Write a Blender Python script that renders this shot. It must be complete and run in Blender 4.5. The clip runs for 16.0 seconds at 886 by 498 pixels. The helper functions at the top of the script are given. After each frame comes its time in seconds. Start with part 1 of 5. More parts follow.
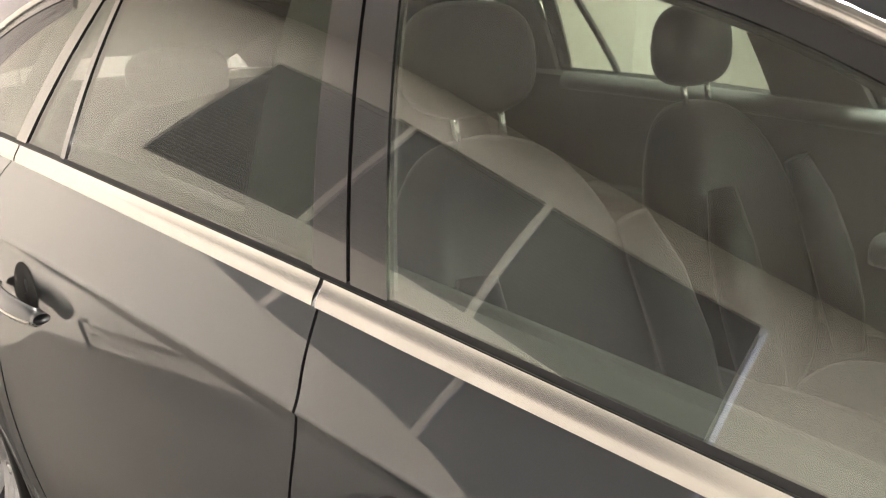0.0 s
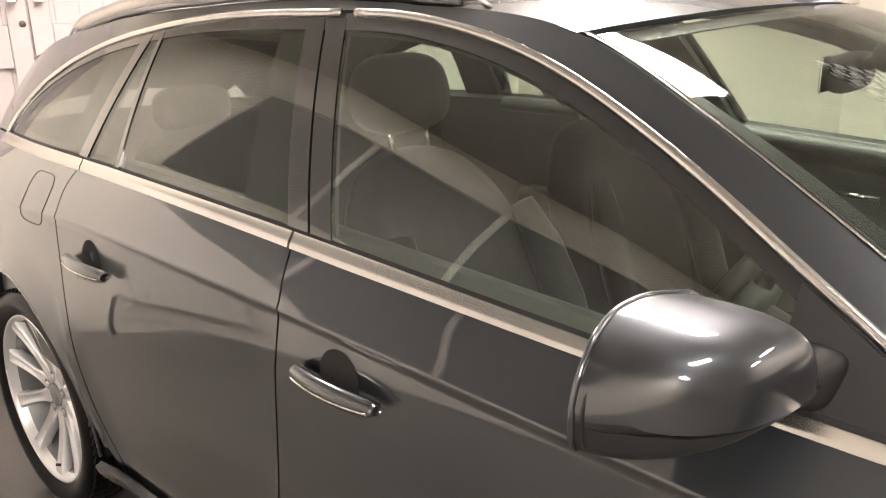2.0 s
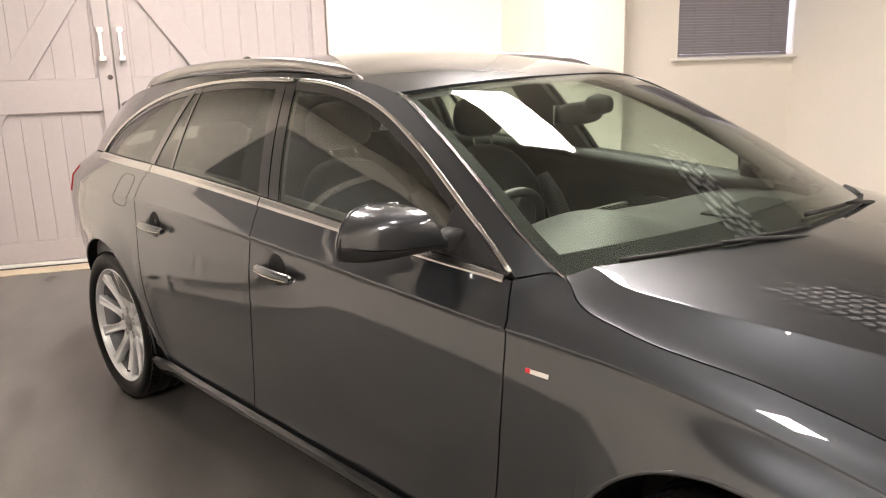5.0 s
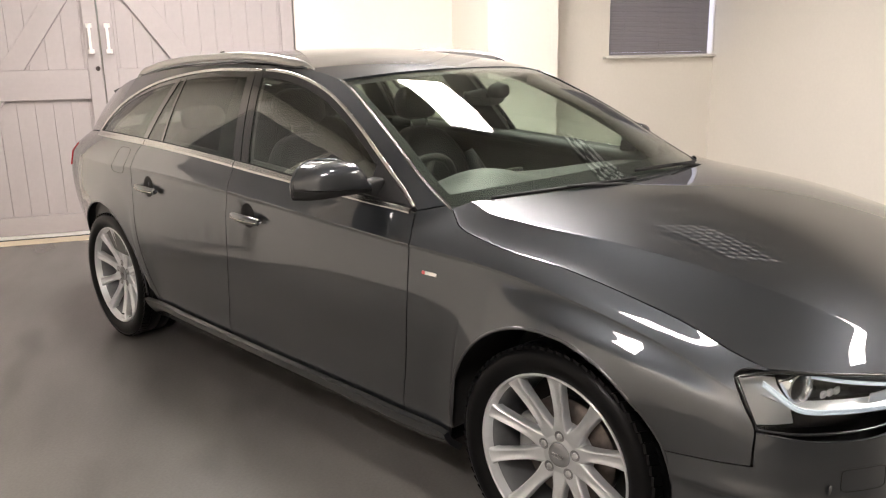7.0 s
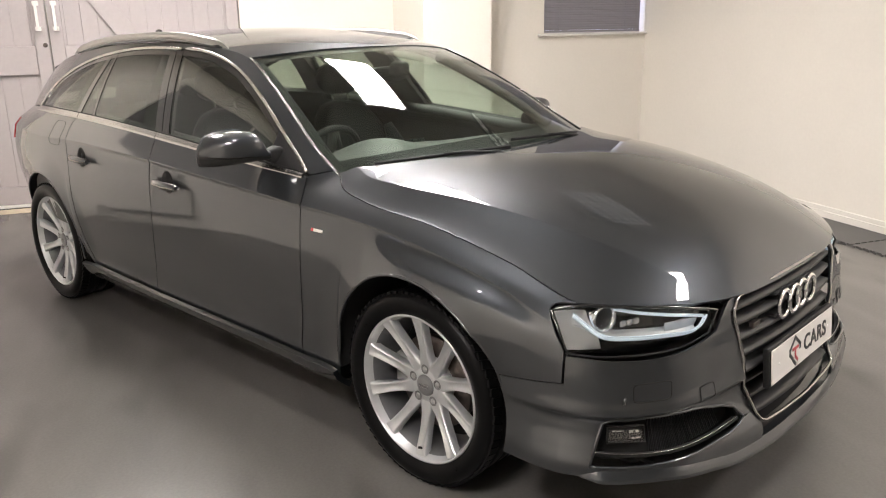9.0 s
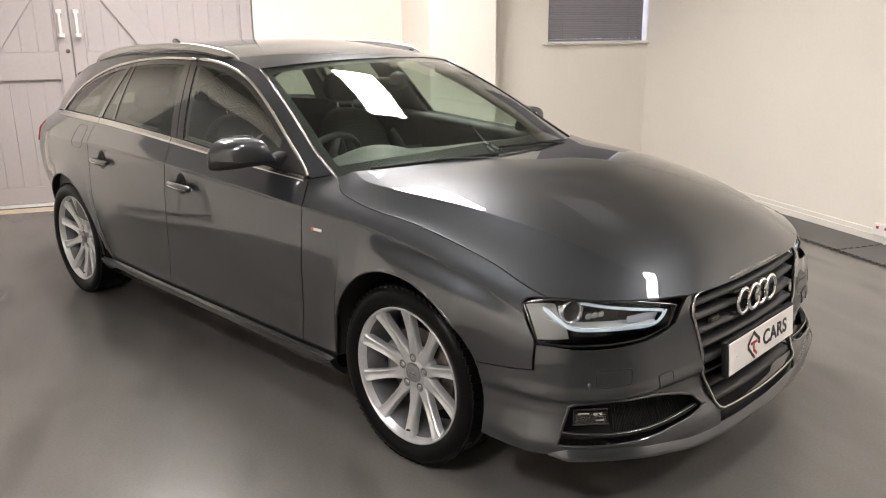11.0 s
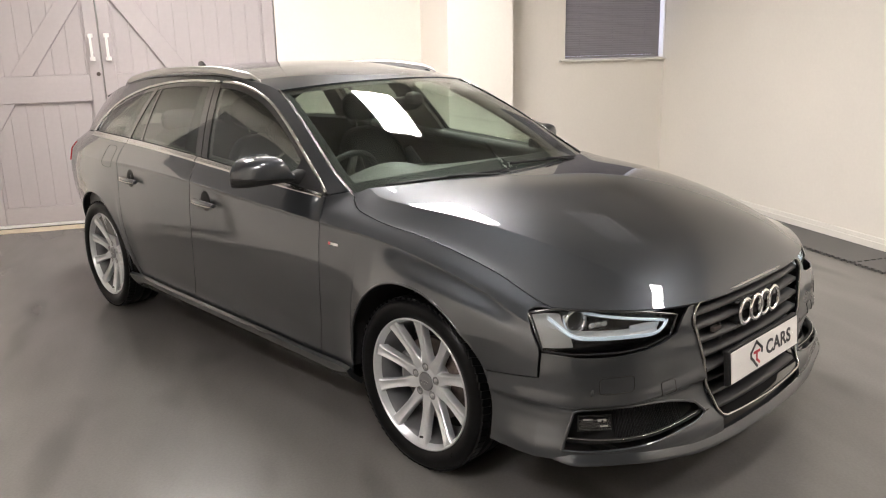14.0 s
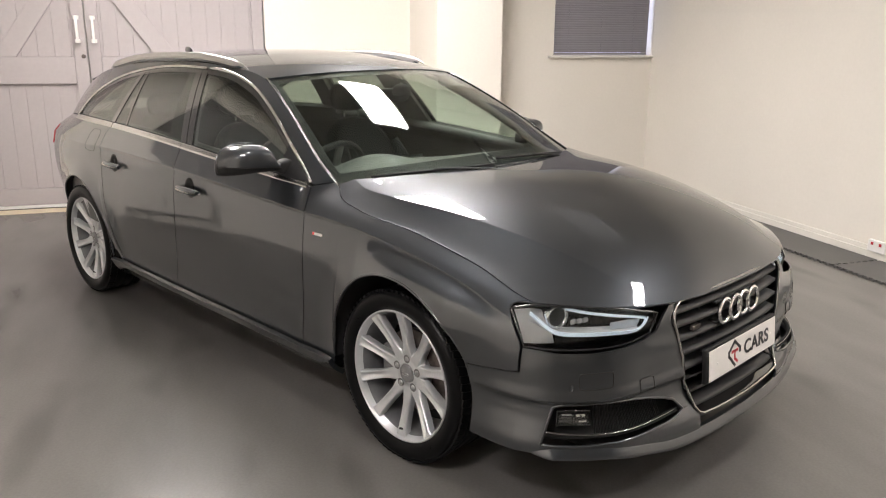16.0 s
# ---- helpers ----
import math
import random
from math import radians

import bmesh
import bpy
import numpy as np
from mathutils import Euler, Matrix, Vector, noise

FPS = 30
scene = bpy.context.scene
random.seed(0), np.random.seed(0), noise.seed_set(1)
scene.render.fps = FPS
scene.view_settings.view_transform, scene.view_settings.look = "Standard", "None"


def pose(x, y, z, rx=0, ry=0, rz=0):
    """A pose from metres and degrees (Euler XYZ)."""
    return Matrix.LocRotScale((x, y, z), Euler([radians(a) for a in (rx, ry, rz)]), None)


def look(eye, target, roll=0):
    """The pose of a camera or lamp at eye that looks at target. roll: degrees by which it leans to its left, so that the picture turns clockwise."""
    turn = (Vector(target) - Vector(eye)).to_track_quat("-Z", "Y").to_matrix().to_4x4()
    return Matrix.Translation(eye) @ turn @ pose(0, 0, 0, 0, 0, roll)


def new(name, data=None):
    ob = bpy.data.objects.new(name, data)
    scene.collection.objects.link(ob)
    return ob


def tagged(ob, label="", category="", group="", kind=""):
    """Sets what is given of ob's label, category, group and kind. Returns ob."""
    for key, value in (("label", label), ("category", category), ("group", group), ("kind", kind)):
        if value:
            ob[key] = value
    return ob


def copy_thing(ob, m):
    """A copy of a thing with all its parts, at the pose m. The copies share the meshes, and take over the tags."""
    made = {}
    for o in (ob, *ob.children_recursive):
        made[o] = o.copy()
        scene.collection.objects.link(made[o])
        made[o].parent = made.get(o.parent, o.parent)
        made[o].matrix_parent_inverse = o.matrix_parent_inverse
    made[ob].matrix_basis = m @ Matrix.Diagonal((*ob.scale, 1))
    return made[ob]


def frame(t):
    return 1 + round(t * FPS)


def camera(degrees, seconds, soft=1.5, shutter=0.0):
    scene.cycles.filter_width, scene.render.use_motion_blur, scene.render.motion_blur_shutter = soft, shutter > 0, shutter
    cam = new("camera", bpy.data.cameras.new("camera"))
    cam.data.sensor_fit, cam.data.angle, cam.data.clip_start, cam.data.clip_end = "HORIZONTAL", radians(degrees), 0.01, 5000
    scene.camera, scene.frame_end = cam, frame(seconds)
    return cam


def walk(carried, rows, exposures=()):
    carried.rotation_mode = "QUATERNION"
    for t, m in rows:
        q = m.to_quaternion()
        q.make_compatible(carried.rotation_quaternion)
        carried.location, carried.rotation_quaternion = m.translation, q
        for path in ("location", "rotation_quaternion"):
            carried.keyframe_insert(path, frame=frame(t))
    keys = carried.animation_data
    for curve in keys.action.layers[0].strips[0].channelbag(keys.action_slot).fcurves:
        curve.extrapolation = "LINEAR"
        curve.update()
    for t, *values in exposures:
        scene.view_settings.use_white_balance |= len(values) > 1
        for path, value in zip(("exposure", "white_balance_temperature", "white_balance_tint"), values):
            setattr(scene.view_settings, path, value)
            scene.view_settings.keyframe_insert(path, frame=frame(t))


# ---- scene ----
cam = camera(58.0, 16.0, 1.1)
PATH = [
    (0, (-1.02, -1.302, 1.295), (-2.315, 0.085, 0.663), -0.4),
    (0.5, (-0.967, -1.343, 1.307), (-2.26, 0.044, 0.672), -0.8),
    (1, (-0.845, -1.45, 1.334), (-2.124, -0.052, 0.696), -1.2),
    (1.5, (-0.712, -1.542, 1.348), (-1.995, -0.14, 0.724), -1.5),
    (2, (-0.571, -1.602, 1.365), (-1.874, -0.201, 0.782), -1.4),
    (2.5, (-0.378, -1.638, 1.38), (-1.71, -0.25, 0.829), -1.6),
    (3, (-0.213, -1.684, 1.395), (-1.57, -0.315, 0.862), -2.1),
    (3.5, (-0.028, -1.788, 1.41), (-1.406, -0.431, 0.899), -2.3),
    (4, (0.208, -1.921, 1.407), (-1.189, -0.577, 0.916), -2.3),
    (4.2, (0.281, -1.968, 1.426), (-1.122, -0.629, 0.938), -2.2),
    (6.3, (1.003, -2.336, 1.437), (-0.429, -1.018, 0.973), -0.9),
    (6.5, (1.071, -2.397, 1.434), (-0.342, -1.062, 0.963), -0.9),
    (7, (1.213, -2.498, 1.434), (-0.16, -1.128, 0.946), -1.0),
    (7.5, (1.31, -2.529, 1.442), (-0.028, -1.131, 0.937), -1.0),
    (8, (1.443, -2.518, 1.434), (0.122, -1.108, 0.916), -0.9),
    (8.5, (1.578, -2.515, 1.446), (0.26, -1.109, 0.913), -0.9),
    (9, (1.673, -2.524, 1.454), (0.353, -1.124, 0.908), -0.9),
    (11.5, (1.936, -2.644, 1.513), (0.572, -1.281, 0.982), -0.6),
    (12, (1.97, -2.654, 1.519), (0.585, -1.309, 0.998), -0.7),
    (12.5, (1.981, -2.66, 1.513), (0.579, -1.328, 1.002), -0.9),
    (13, (1.99, -2.668, 1.511), (0.584, -1.338, 1.004), -1.2),
    (13.5, (2.0, -2.667, 1.512), (0.594, -1.336, 1.01), -1.4),
    (14, (2.009, -2.668, 1.522), (0.611, -1.327, 1.022), -1.3),
    (14.5, (2.009, -2.663, 1.522), (0.62, -1.314, 1.02), -0.8),
    (15, (2.01, -2.665, 1.517), (0.63, -1.309, 1.01), -0.4),
    (15.5, (2.012, -2.674, 1.524), (0.641, -1.311, 1.01), 0.1),
    (16, (2.014, -2.674, 1.526), (0.648, -1.308, 1.008), 0.4),
]
EXPOSURES = [(0, 1.05, 6650, 13), (2.0, 0.80, 6850, 17), (4.2, 0.47, 6850, 18), (6.5, 0.13, 6600, 15), (7.5, 0.13, 6500, 15), (9, 0.09, 6400, 14), (11.5, 0.03, 6380, 14), (16, 0.0, 6350, 14)]
walk(cam, [(t, look(eye, target, roll)) for t, eye, target, roll in PATH], EXPOSURES)

# ---- light: the room has flat white ceiling panels and no open window; the world outside is dim daylight ----
world = bpy.data.worlds.new("world")
scene.world = world
world.use_nodes = True
wn = world.node_tree.nodes
sky = wn.new("ShaderNodeTexSky")
sky.sky_type, sky.sun_disc, sky.sun_elevation, sky.sun_rotation = "NISHITA", False, radians(35), radians(200)
world.node_tree.links.new(sky.outputs[0], wn["Background"].inputs[0])
wn["Background"].inputs[1].default_value = 0.1
PANEL_POWER = 71.0
# ceiling panels: (a, b) in the room's own axes, length along a, width along b; one fitting has a louvre of small cells
CEILING = 3.0
# the last two are unseen fill, added to brighten south side and north wall
PANELS = [(-2.06, -0.02, 1.38, 0.45), (0.85, 1.58, 0.55, 0.28), (0.53, -1.13, 0.28, 0.40), (-3.00, -1.76, 0.82, 0.46), (2.55, -2.42, 0.98, 0.46), (2.5, 2.15, 0.8, 0.45)]
LOUVRE = (-1.45, 1.55, 1.2, 0.62)


# ---- materials ----
def surface(name, colour, rough=0.5, metal=0.0, coat=0.0, coat_rough=0.03, coat_ior=1.5, vary=0.0, scale=8.0, fine=60.0, bump=0.0, rough_vary=0.0, glow=None, flake=0.0, fine_share=0.4):
    """A principled surface whose colour, gloss and relief vary at two scales."""
    m = bpy.data.materials.new(name)
    m.use_nodes = True
    n, l = m.node_tree.nodes, m.node_tree.links
    b = n["Principled BSDF"]
    b.inputs["Base Color"].default_value = (*colour, 1)
    b.inputs["Roughness"].default_value, b.inputs["Metallic"].default_value = rough, metal
    b.inputs["Coat Weight"].default_value, b.inputs["Coat Roughness"].default_value, b.inputs["Coat IOR"].default_value = coat, coat_rough, coat_ior
    if glow:
        b.inputs["Emission Color"].default_value = (*glow[:3], 1)
        b.inputs["Emission Strength"].default_value = glow[3]
    if vary or bump or rough_vary or flake:
        co = n.new("ShaderNodeTexCoord")
        big, small = n.new("ShaderNodeTexNoise"), n.new("ShaderNodeTexNoise")
        for t, s, d in ((big, scale, 4), (small, fine, 3)):
            t.inputs["Scale"].default_value, t.inputs["Detail"].default_value = s, d
            l.new(co.outputs["Object"], t.inputs["Vector"])
        both = n.new("ShaderNodeMix")
        both.inputs[0].default_value = fine_share
        l.new(big.outputs["Fac"], both.inputs[2]), l.new(small.outputs["Fac"], both.inputs[3])
        if vary:
            ramp = n.new("ShaderNodeMapRange")
            ramp.inputs[1].default_value, ramp.inputs[2].default_value = 0.3, 0.7
            ramp.inputs[3].default_value, ramp.inputs[4].default_value = 1 - vary, 1 + vary
            l.new(both.outputs[0], ramp.inputs[0])
            mul = n.new("ShaderNodeVectorMath")
            mul.operation = "SCALE"
            mul.inputs[0].default_value = colour
            l.new(ramp.outputs[0], mul.inputs["Scale"])
            l.new(mul.outputs[0], b.inputs["Base Color"])
        if rough_vary:
            rr = n.new("ShaderNodeMapRange")
            rr.inputs[1].default_value, rr.inputs[2].default_value = 0.3, 0.7
            rr.inputs[3].default_value, rr.inputs[4].default_value = max(rough - rough_vary, 0.02), rough + rough_vary
            l.new(both.outputs[0], rr.inputs[0])
            l.new(rr.outputs[0], b.inputs["Roughness"])
        if bump:
            bp = n.new("ShaderNodeBump")
            bp.inputs["Strength"].default_value, bp.inputs["Distance"].default_value = 0.5, bump
            l.new(both.outputs[0], bp.inputs["Height"])
            l.new(bp.outputs[0], b.inputs["Normal"])
    return m


def pane(name, tint, rough=0.0, base=0.04):
    """Thin glass: see-through with a tint, mirroring more towards grazing view."""
    m = bpy.data.materials.new(name)
    m.use_nodes = True
    n, l = m.node_tree.nodes, m.node_tree.links
    n.remove(n["Principled BSDF"])
    see, gloss, mix, lw = n.new("ShaderNodeBsdfTransparent"), n.new("ShaderNodeBsdfGlossy"), n.new("ShaderNodeMixShader"), n.new("ShaderNodeLayerWeight")
    see.inputs[0].default_value = (*tint, 1)
    gloss.inputs["Roughness"].default_value = rough
    lw.inputs[0].default_value = 0.5
    power, scale = n.new("ShaderNodeMath"), n.new("ShaderNodeMapRange")
    power.operation, power.inputs[1].default_value = "POWER", 5.0
    scale.inputs[3].default_value, scale.inputs[4].default_value = base, 1.0
    l.new(lw.outputs["Facing"], power.inputs[0]), l.new(power.outputs[0], scale.inputs[0])
    l.new(scale.outputs[0], mix.inputs[0]), l.new(see.outputs[0], mix.inputs[1]), l.new(gloss.outputs[0], mix.inputs[2])
    l.new(mix.outputs[0], n["Material Output"].inputs[0])
    return m


PAINT = surface("grey_metallic_paint", (0.036, 0.041, 0.047), 0.40, 0.84, 1.0, 0.010, 1.80, vary=0.05, scale=1.5, fine=900, fine_share=0.7)
GLOSS_BLACK = surface("gloss_black_trim", (0.012, 0.012, 0.013), 0.25, 0, 1.0, 0.03)
BLACK = surface("black_plastic", (0.012, 0.012, 0.0125), 0.58, vary=0.15, fine=300, bump=0.0004)
BLACK.node_tree.nodes["Principled BSDF"].inputs["IOR"].default_value = 1.36
GRILLE_BLACK = surface("satin_black_grille", (0.022, 0.022, 0.023), 0.36, vary=0.1, scale=20)
# black for liners and gaps, also for discs that stand in for shade
LINER_SHADE = surface("black_liner_and_shade", (0.006, 0.006, 0.006), 0.9, vary=0.2)
RUBBER = surface("tyre_rubber", (0.005, 0.005, 0.0053), 0.34, vary=0.2, scale=14, fine=200, rough_vary=0.08)
RUBBER.node_tree.nodes["Principled BSDF"].inputs["IOR"].default_value = 1.2
CHROME = surface("satin_chrome_trim", (0.48, 0.47, 0.455), 0.24, 1.0, vary=0.03, scale=3)
MIRROR_CHROME = surface("polished_chrome", (0.85, 0.85, 0.86), 0.07, 1.0)
ALLOY = surface("silver_alloy", (0.62, 0.635, 0.65), 0.34, 0.65, 0.6, 0.1, vary=0.05, scale=20)
# alloy again, with the shade between the spokes put into its colour
BARREL = surface("dull_shaded_alloy", (0.19, 0.194, 0.20), 0.45, 0.6, vary=0.1, scale=20)
STEEL = surface("brake_steel", (0.13, 0.11, 0.10), 0.45, 0.9, vary=0.25, scale=30)
RAIL = surface("brushed_aluminium", (0.42, 0.41, 0.40), 0.33, 1.0, vary=0.05, scale=3)
LAMP_WHITE = surface("white_light_guide", (0.80, 0.88, 0.95), 0.2, 0, 0.5, glow=(0.75, 0.88, 1.0, 0.22))
LAMP_SILVER = surface("lamp_reflector", (0.80, 0.80, 0.81), 0.30, 0.70)
LAMP_GREY = surface("lamp_bezel_grey", (0.42, 0.42, 0.42), 0.35, 0.4)
CAP_GREY = surface("grey_cap_plastic", (0.20, 0.20, 0.205), 0.35, 0.3)
RED_LENS = surface("red_tail_lens", (0.35, 0.01, 0.015), 0.15, 0, 1.0)
RED = surface("red_enamel", (0.55, 0.03, 0.04), 0.3, 0, 0.5)
LEATHER = surface("black_leather", (0.013, 0.013, 0.0145), 0.48, vary=0.2, scale=6, fine=180, bump=0.0001)
DASH = surface("soft_dashboard_plastic", (0.075, 0.075, 0.073), 0.55, vary=0.1, scale=10, fine=400, bump=0.0005)
CARPET = surface("dark_carpet", (0.02, 0.02, 0.02), 0.95, vary=0.3, fine=300)
PILLAR_TRIM = surface("pale_grey_headlining", (0.30, 0.29, 0.28), 0.9, vary=0.05, fine=300)
PLATE = surface("white_plate_acrylic", (0.80, 0.78, 0.74), 0.25, 0, 0.3, vary=0.02)
INK = surface("black_plate_ink", (0.02, 0.02, 0.022), 0.4)
GLASS = pane("clear_green_glass", (0.90, 0.95, 0.91), 0.0, 0.125)
SCREEN = pane("windscreen_glass", (0.90, 0.95, 0.91), 0.0, 0.065)
PRIVACY = pane("rear_glass", (0.60, 0.64, 0.60), 0.0, 0.085)
LENS = pane("headlamp_lens", (0.97, 0.98, 0.98))
MIRROR = surface("mirror_glass", (0.9, 0.9, 0.9), 0.0, 1.0)

WALL = surface("cream_wall_paint", (0.80, 0.76, 0.69), 0.85, vary=0.03, scale=1.3, fine=40, bump=0.001)
CEIL = surface("white_ceiling_paint", (0.40, 0.39, 0.365), 0.9, vary=0.03, scale=1.0)


def floor_paint(name, colour, rough):
    """Painted concrete: slow cloudy tone, long roller strokes and a few soft dark smears."""
    m = bpy.data.materials.new(name)
    m.use_nodes = True
    n, l = m.node_tree.nodes, m.node_tree.links
    b = n["Principled BSDF"]
    co = n.new("ShaderNodeTexCoord")

    def cloud(scale, stretch, detail, lo, hi, out_lo, out_hi):
        mp, t, r = n.new("ShaderNodeMapping"), n.new("ShaderNodeTexNoise"), n.new("ShaderNodeMapRange")
        mp.inputs["Scale"].default_value = stretch
        mp.inputs["Rotation"].default_value = (0, 0, 0.5)
        t.inputs["Scale"].default_value, t.inputs["Detail"].default_value = scale, detail
        r.interpolation_type = "SMOOTHSTEP"
        for k, v in enumerate((lo, hi, out_lo, out_hi)):
            r.inputs[k + 1].default_value = v
        l.new(co.outputs["Object"], mp.inputs[0]), l.new(mp.outputs[0], t.inputs["Vector"]), l.new(t.outputs["Fac"], r.inputs[0])
        return r.outputs[0]

    tone = cloud(0.5, (1, 1, 1), 2, 0.2, 0.8, 0.84, 1.16)
    for other in (cloud(1.6, (1, 3.2, 1), 3, 0.2, 0.8, 0.93, 1.07), cloud(1.3, (1, 2.6, 1), 1, 0.56, 0.78, 1.0, 0.74), cloud(90.0, (1, 1, 1), 2, 0.2, 0.8, 0.95, 1.05)):
        mul = n.new("ShaderNodeMath")
        mul.operation = "MULTIPLY"
        l.new(tone, mul.inputs[0]), l.new(other, mul.inputs[1])
        tone = mul.outputs[0]
    vec = n.new("ShaderNodeVectorMath")
    vec.operation, vec.inputs[0].default_value = "SCALE", colour
    l.new(tone, vec.inputs["Scale"]), l.new(vec.outputs[0], b.inputs["Base Color"])
    b.inputs["Roughness"].default_value = rough
    return m


FLOOR = floor_paint("dark_grey_floor_paint", (0.130, 0.124, 0.116), 0.27)
MAT = surface("grey_rubber_matting", (0.085, 0.083, 0.080), 0.5, vary=0.12, scale=3, fine=120, bump=0.0006)
BARN = surface("mauve_grey_door_paint", (0.42, 0.385, 0.385), 0.55, vary=0.05, scale=2, fine=30, bump=0.0005)
SKIRTING = surface("white_gloss_woodwork", (0.78, 0.75, 0.69), 0.4, vary=0.03)
STONE = surface("pale_threshold", (0.52, 0.44, 0.33), 0.7, vary=0.1, scale=6)
BLIND = surface("grey_violet_blind", (0.27, 0.255, 0.275), 0.75, vary=0.05, scale=4)
DARK_BLIND = surface("charcoal_blind", (0.20, 0.195, 0.19), 0.8, vary=0.08)
DAY = surface("daylight_gap", (0.5, 0.55, 0.8), 0.5, glow=(0.72, 0.78, 1.0, 2.6))
PANEL_GLOW = surface("led_panel_diffuser", (0.9, 0.9, 0.9), 0.5, glow=(1.0, 0.945, 0.875, PANEL_POWER))
WHITE_PLASTIC = surface("white_plastic", (0.80, 0.79, 0.76), 0.35)
LOUVRE_GLOW = surface("lit_louvre_cell", (0.9, 0.9, 0.9), 0.4, glow=(1.0, 0.96, 0.9, 0.6))


# ---- mesh tools ----
def mesh_of(name, verts, faces, smooth=True, flat_from=None):
    me = bpy.data.meshes.new(name)
    me.from_pydata([tuple(map(float, v)) for v in verts], [], [tuple(f) for f in faces])
    if smooth:
        flags = np.ones(len(me.polygons), bool)
        if flat_from is not None:
            flags[flat_from:] = False
        me.polygons.foreach_set("use_smooth", flags)
    me.update()
    return me


def part(name, me, material, parent=None, label=""):
    """Links a mesh, or a bmesh, as one object under a thing or a part."""
    if isinstance(me, bmesh.types.BMesh):
        bm, me = me, bpy.data.meshes.new(name)
        bm.to_mesh(me)
        bm.free()
    me.materials.append(material)
    ob = new(name, me)
    ob.parent = parent
    if label:
        ob["label"] = label
    return ob


def thing(name, label, category, group="", kind="", at=(0, 0, 0), turn=0):
    ob = new(name)
    ob.matrix_basis = pose(*at, 0, 0, turn)
    return tagged(ob, label, category, group, kind)


def sheet(P, thick=0.0, out=(0, -1, 0)):
    """Verts and faces of a grid of points, with a back at `thick` behind it and rims; out: roughly where its face looks."""
    P = np.asarray(P, float)
    n, m = P.shape[:2]
    du, dv = np.gradient(P, axis=0), np.gradient(P, axis=1)
    N = np.cross(du, dv)
    N /= np.maximum(np.linalg.norm(N, axis=-1, keepdims=True), 1e-9)
    flip = (N.reshape(-1, 3).mean(0) @ np.asarray(out, float)) < 0
    if flip:
        N = -N
    idx = np.arange(n * m).reshape(n, m)
    q = np.stack([idx[:-1, :-1], idx[1:, :-1], idx[1:, 1:], idx[:-1, 1:]], -1).reshape(-1, 4)
    faces = [tuple(f[::-1]) if flip else tuple(f) for f in q]
    verts = list(P.reshape(-1, 3))
    if not thick:
        return verts, faces, len(faces)
    k = len(verts)
    verts += list((P - N * thick).reshape(-1, 3))
    faces += [tuple(np.array(f[::-1]) + k) for f in faces[: len(q)]]
    keep = len(faces)
    ring = np.concatenate([idx[:, 0], idx[-1, 1:], idx[-2::-1, -1], idx[0, -2:0:-1]])
    base = len(verts)
    verts += [verts[i] for i in ring] + [verts[i + k] for i in ring]
    r = len(ring)
    for i in range(r):
        j = (i + 1) % r
        f = (base + i, base + j, base + r + j, base + r + i)
        faces.append(f[::-1] if not flip else f)
    return verts, faces, keep


def panel(name, P, material, parent, thick=0.008, out=(0, -1, 0), label=""):
    v, f, keep = sheet(P, thick, out)
    return part(name, mesh_of(name, v, f, True, keep), material, parent, label)


def both(name, P, material, parent, thick=0.008, out=(0, -1, 0), label=""):
    """A panel on the right-hand side and its mirror image on the left."""
    P = np.asarray(P, float)
    parents = parent if isinstance(parent, (tuple, list)) else (parent, parent)
    return (panel(name, P, material, parents[0], thick, out, label),
            panel(name, P * (1, -1, 1), material, parents[1], thick, (out[0], -out[1], out[2]), label))


def tube(points, radius, sides=8, flat=1.0, up=(0, 0, 1), closed=False, taper=None):
    """Verts and faces of a rod along points; flat squeezes it across `up`."""
    pts = np.asarray(points, float)
    n = len(pts)
    d = np.roll(pts, -1, 0) - np.roll(pts, 1, 0) if closed else np.gradient(pts, axis=0)
    d /= np.linalg.norm(d, axis=1, keepdims=True)
    a = np.cross(d, np.asarray(up, float))
    a /= np.maximum(np.linalg.norm(a, axis=1, keepdims=True), 1e-9)
    b = np.cross(a, d)
    r = np.full(n, radius) if taper is None else radius * np.asarray(taper)
    verts, faces = [], []
    for i in range(n):
        for k in range(sides):
            t = 2 * math.pi * (k + 0.5) / sides
            verts.append(pts[i] + r[i] * (math.cos(t) * a[i] * flat + math.sin(t) * b[i]))
    for i in range(n if closed else n - 1):
        j = (i + 1) % n
        for k in range(sides):
            faces.append((i * sides + k, i * sides + (k + 1) % sides, j * sides + (k + 1) % sides, j * sides + k))
    if not closed:
        faces += [tuple(range(sides))[::-1], tuple((n - 1) * sides + k for k in range(sides))]
    return verts, faces


def rod(name, points, radius, material, parent, sides=8, flat=1.0, up=(0, 0, 1), closed=False, taper=None, label=""):
    return part(name, mesh_of(name, *tube(points, radius, sides, flat, up, closed, taper)), material, parent, label)


def box(lo, hi, bevel=0.0, segments=2):
    """A bmesh block between two corners, with rounded edges."""
    bm = bmesh.new()
    lo, hi = np.asarray(lo, float), np.asarray(hi, float)
    bmesh.ops.create_cube(bm, size=1, matrix=Matrix.Translation(Vector((lo + hi) / 2)) @ Matrix.Diagonal((*(hi - lo), 1)))
    if bevel:
        bmesh.ops.bevel(bm, geom=bm.edges[:], offset=bevel, segments=segments, affect="EDGES", profile=0.6)
        bm.normal_update()
        for f in bm.faces:   # only the rounded edges are shaded smooth
            f.smooth = max(abs(f.normal.x), abs(f.normal.y), abs(f.normal.z)) < 0.999
    return bm


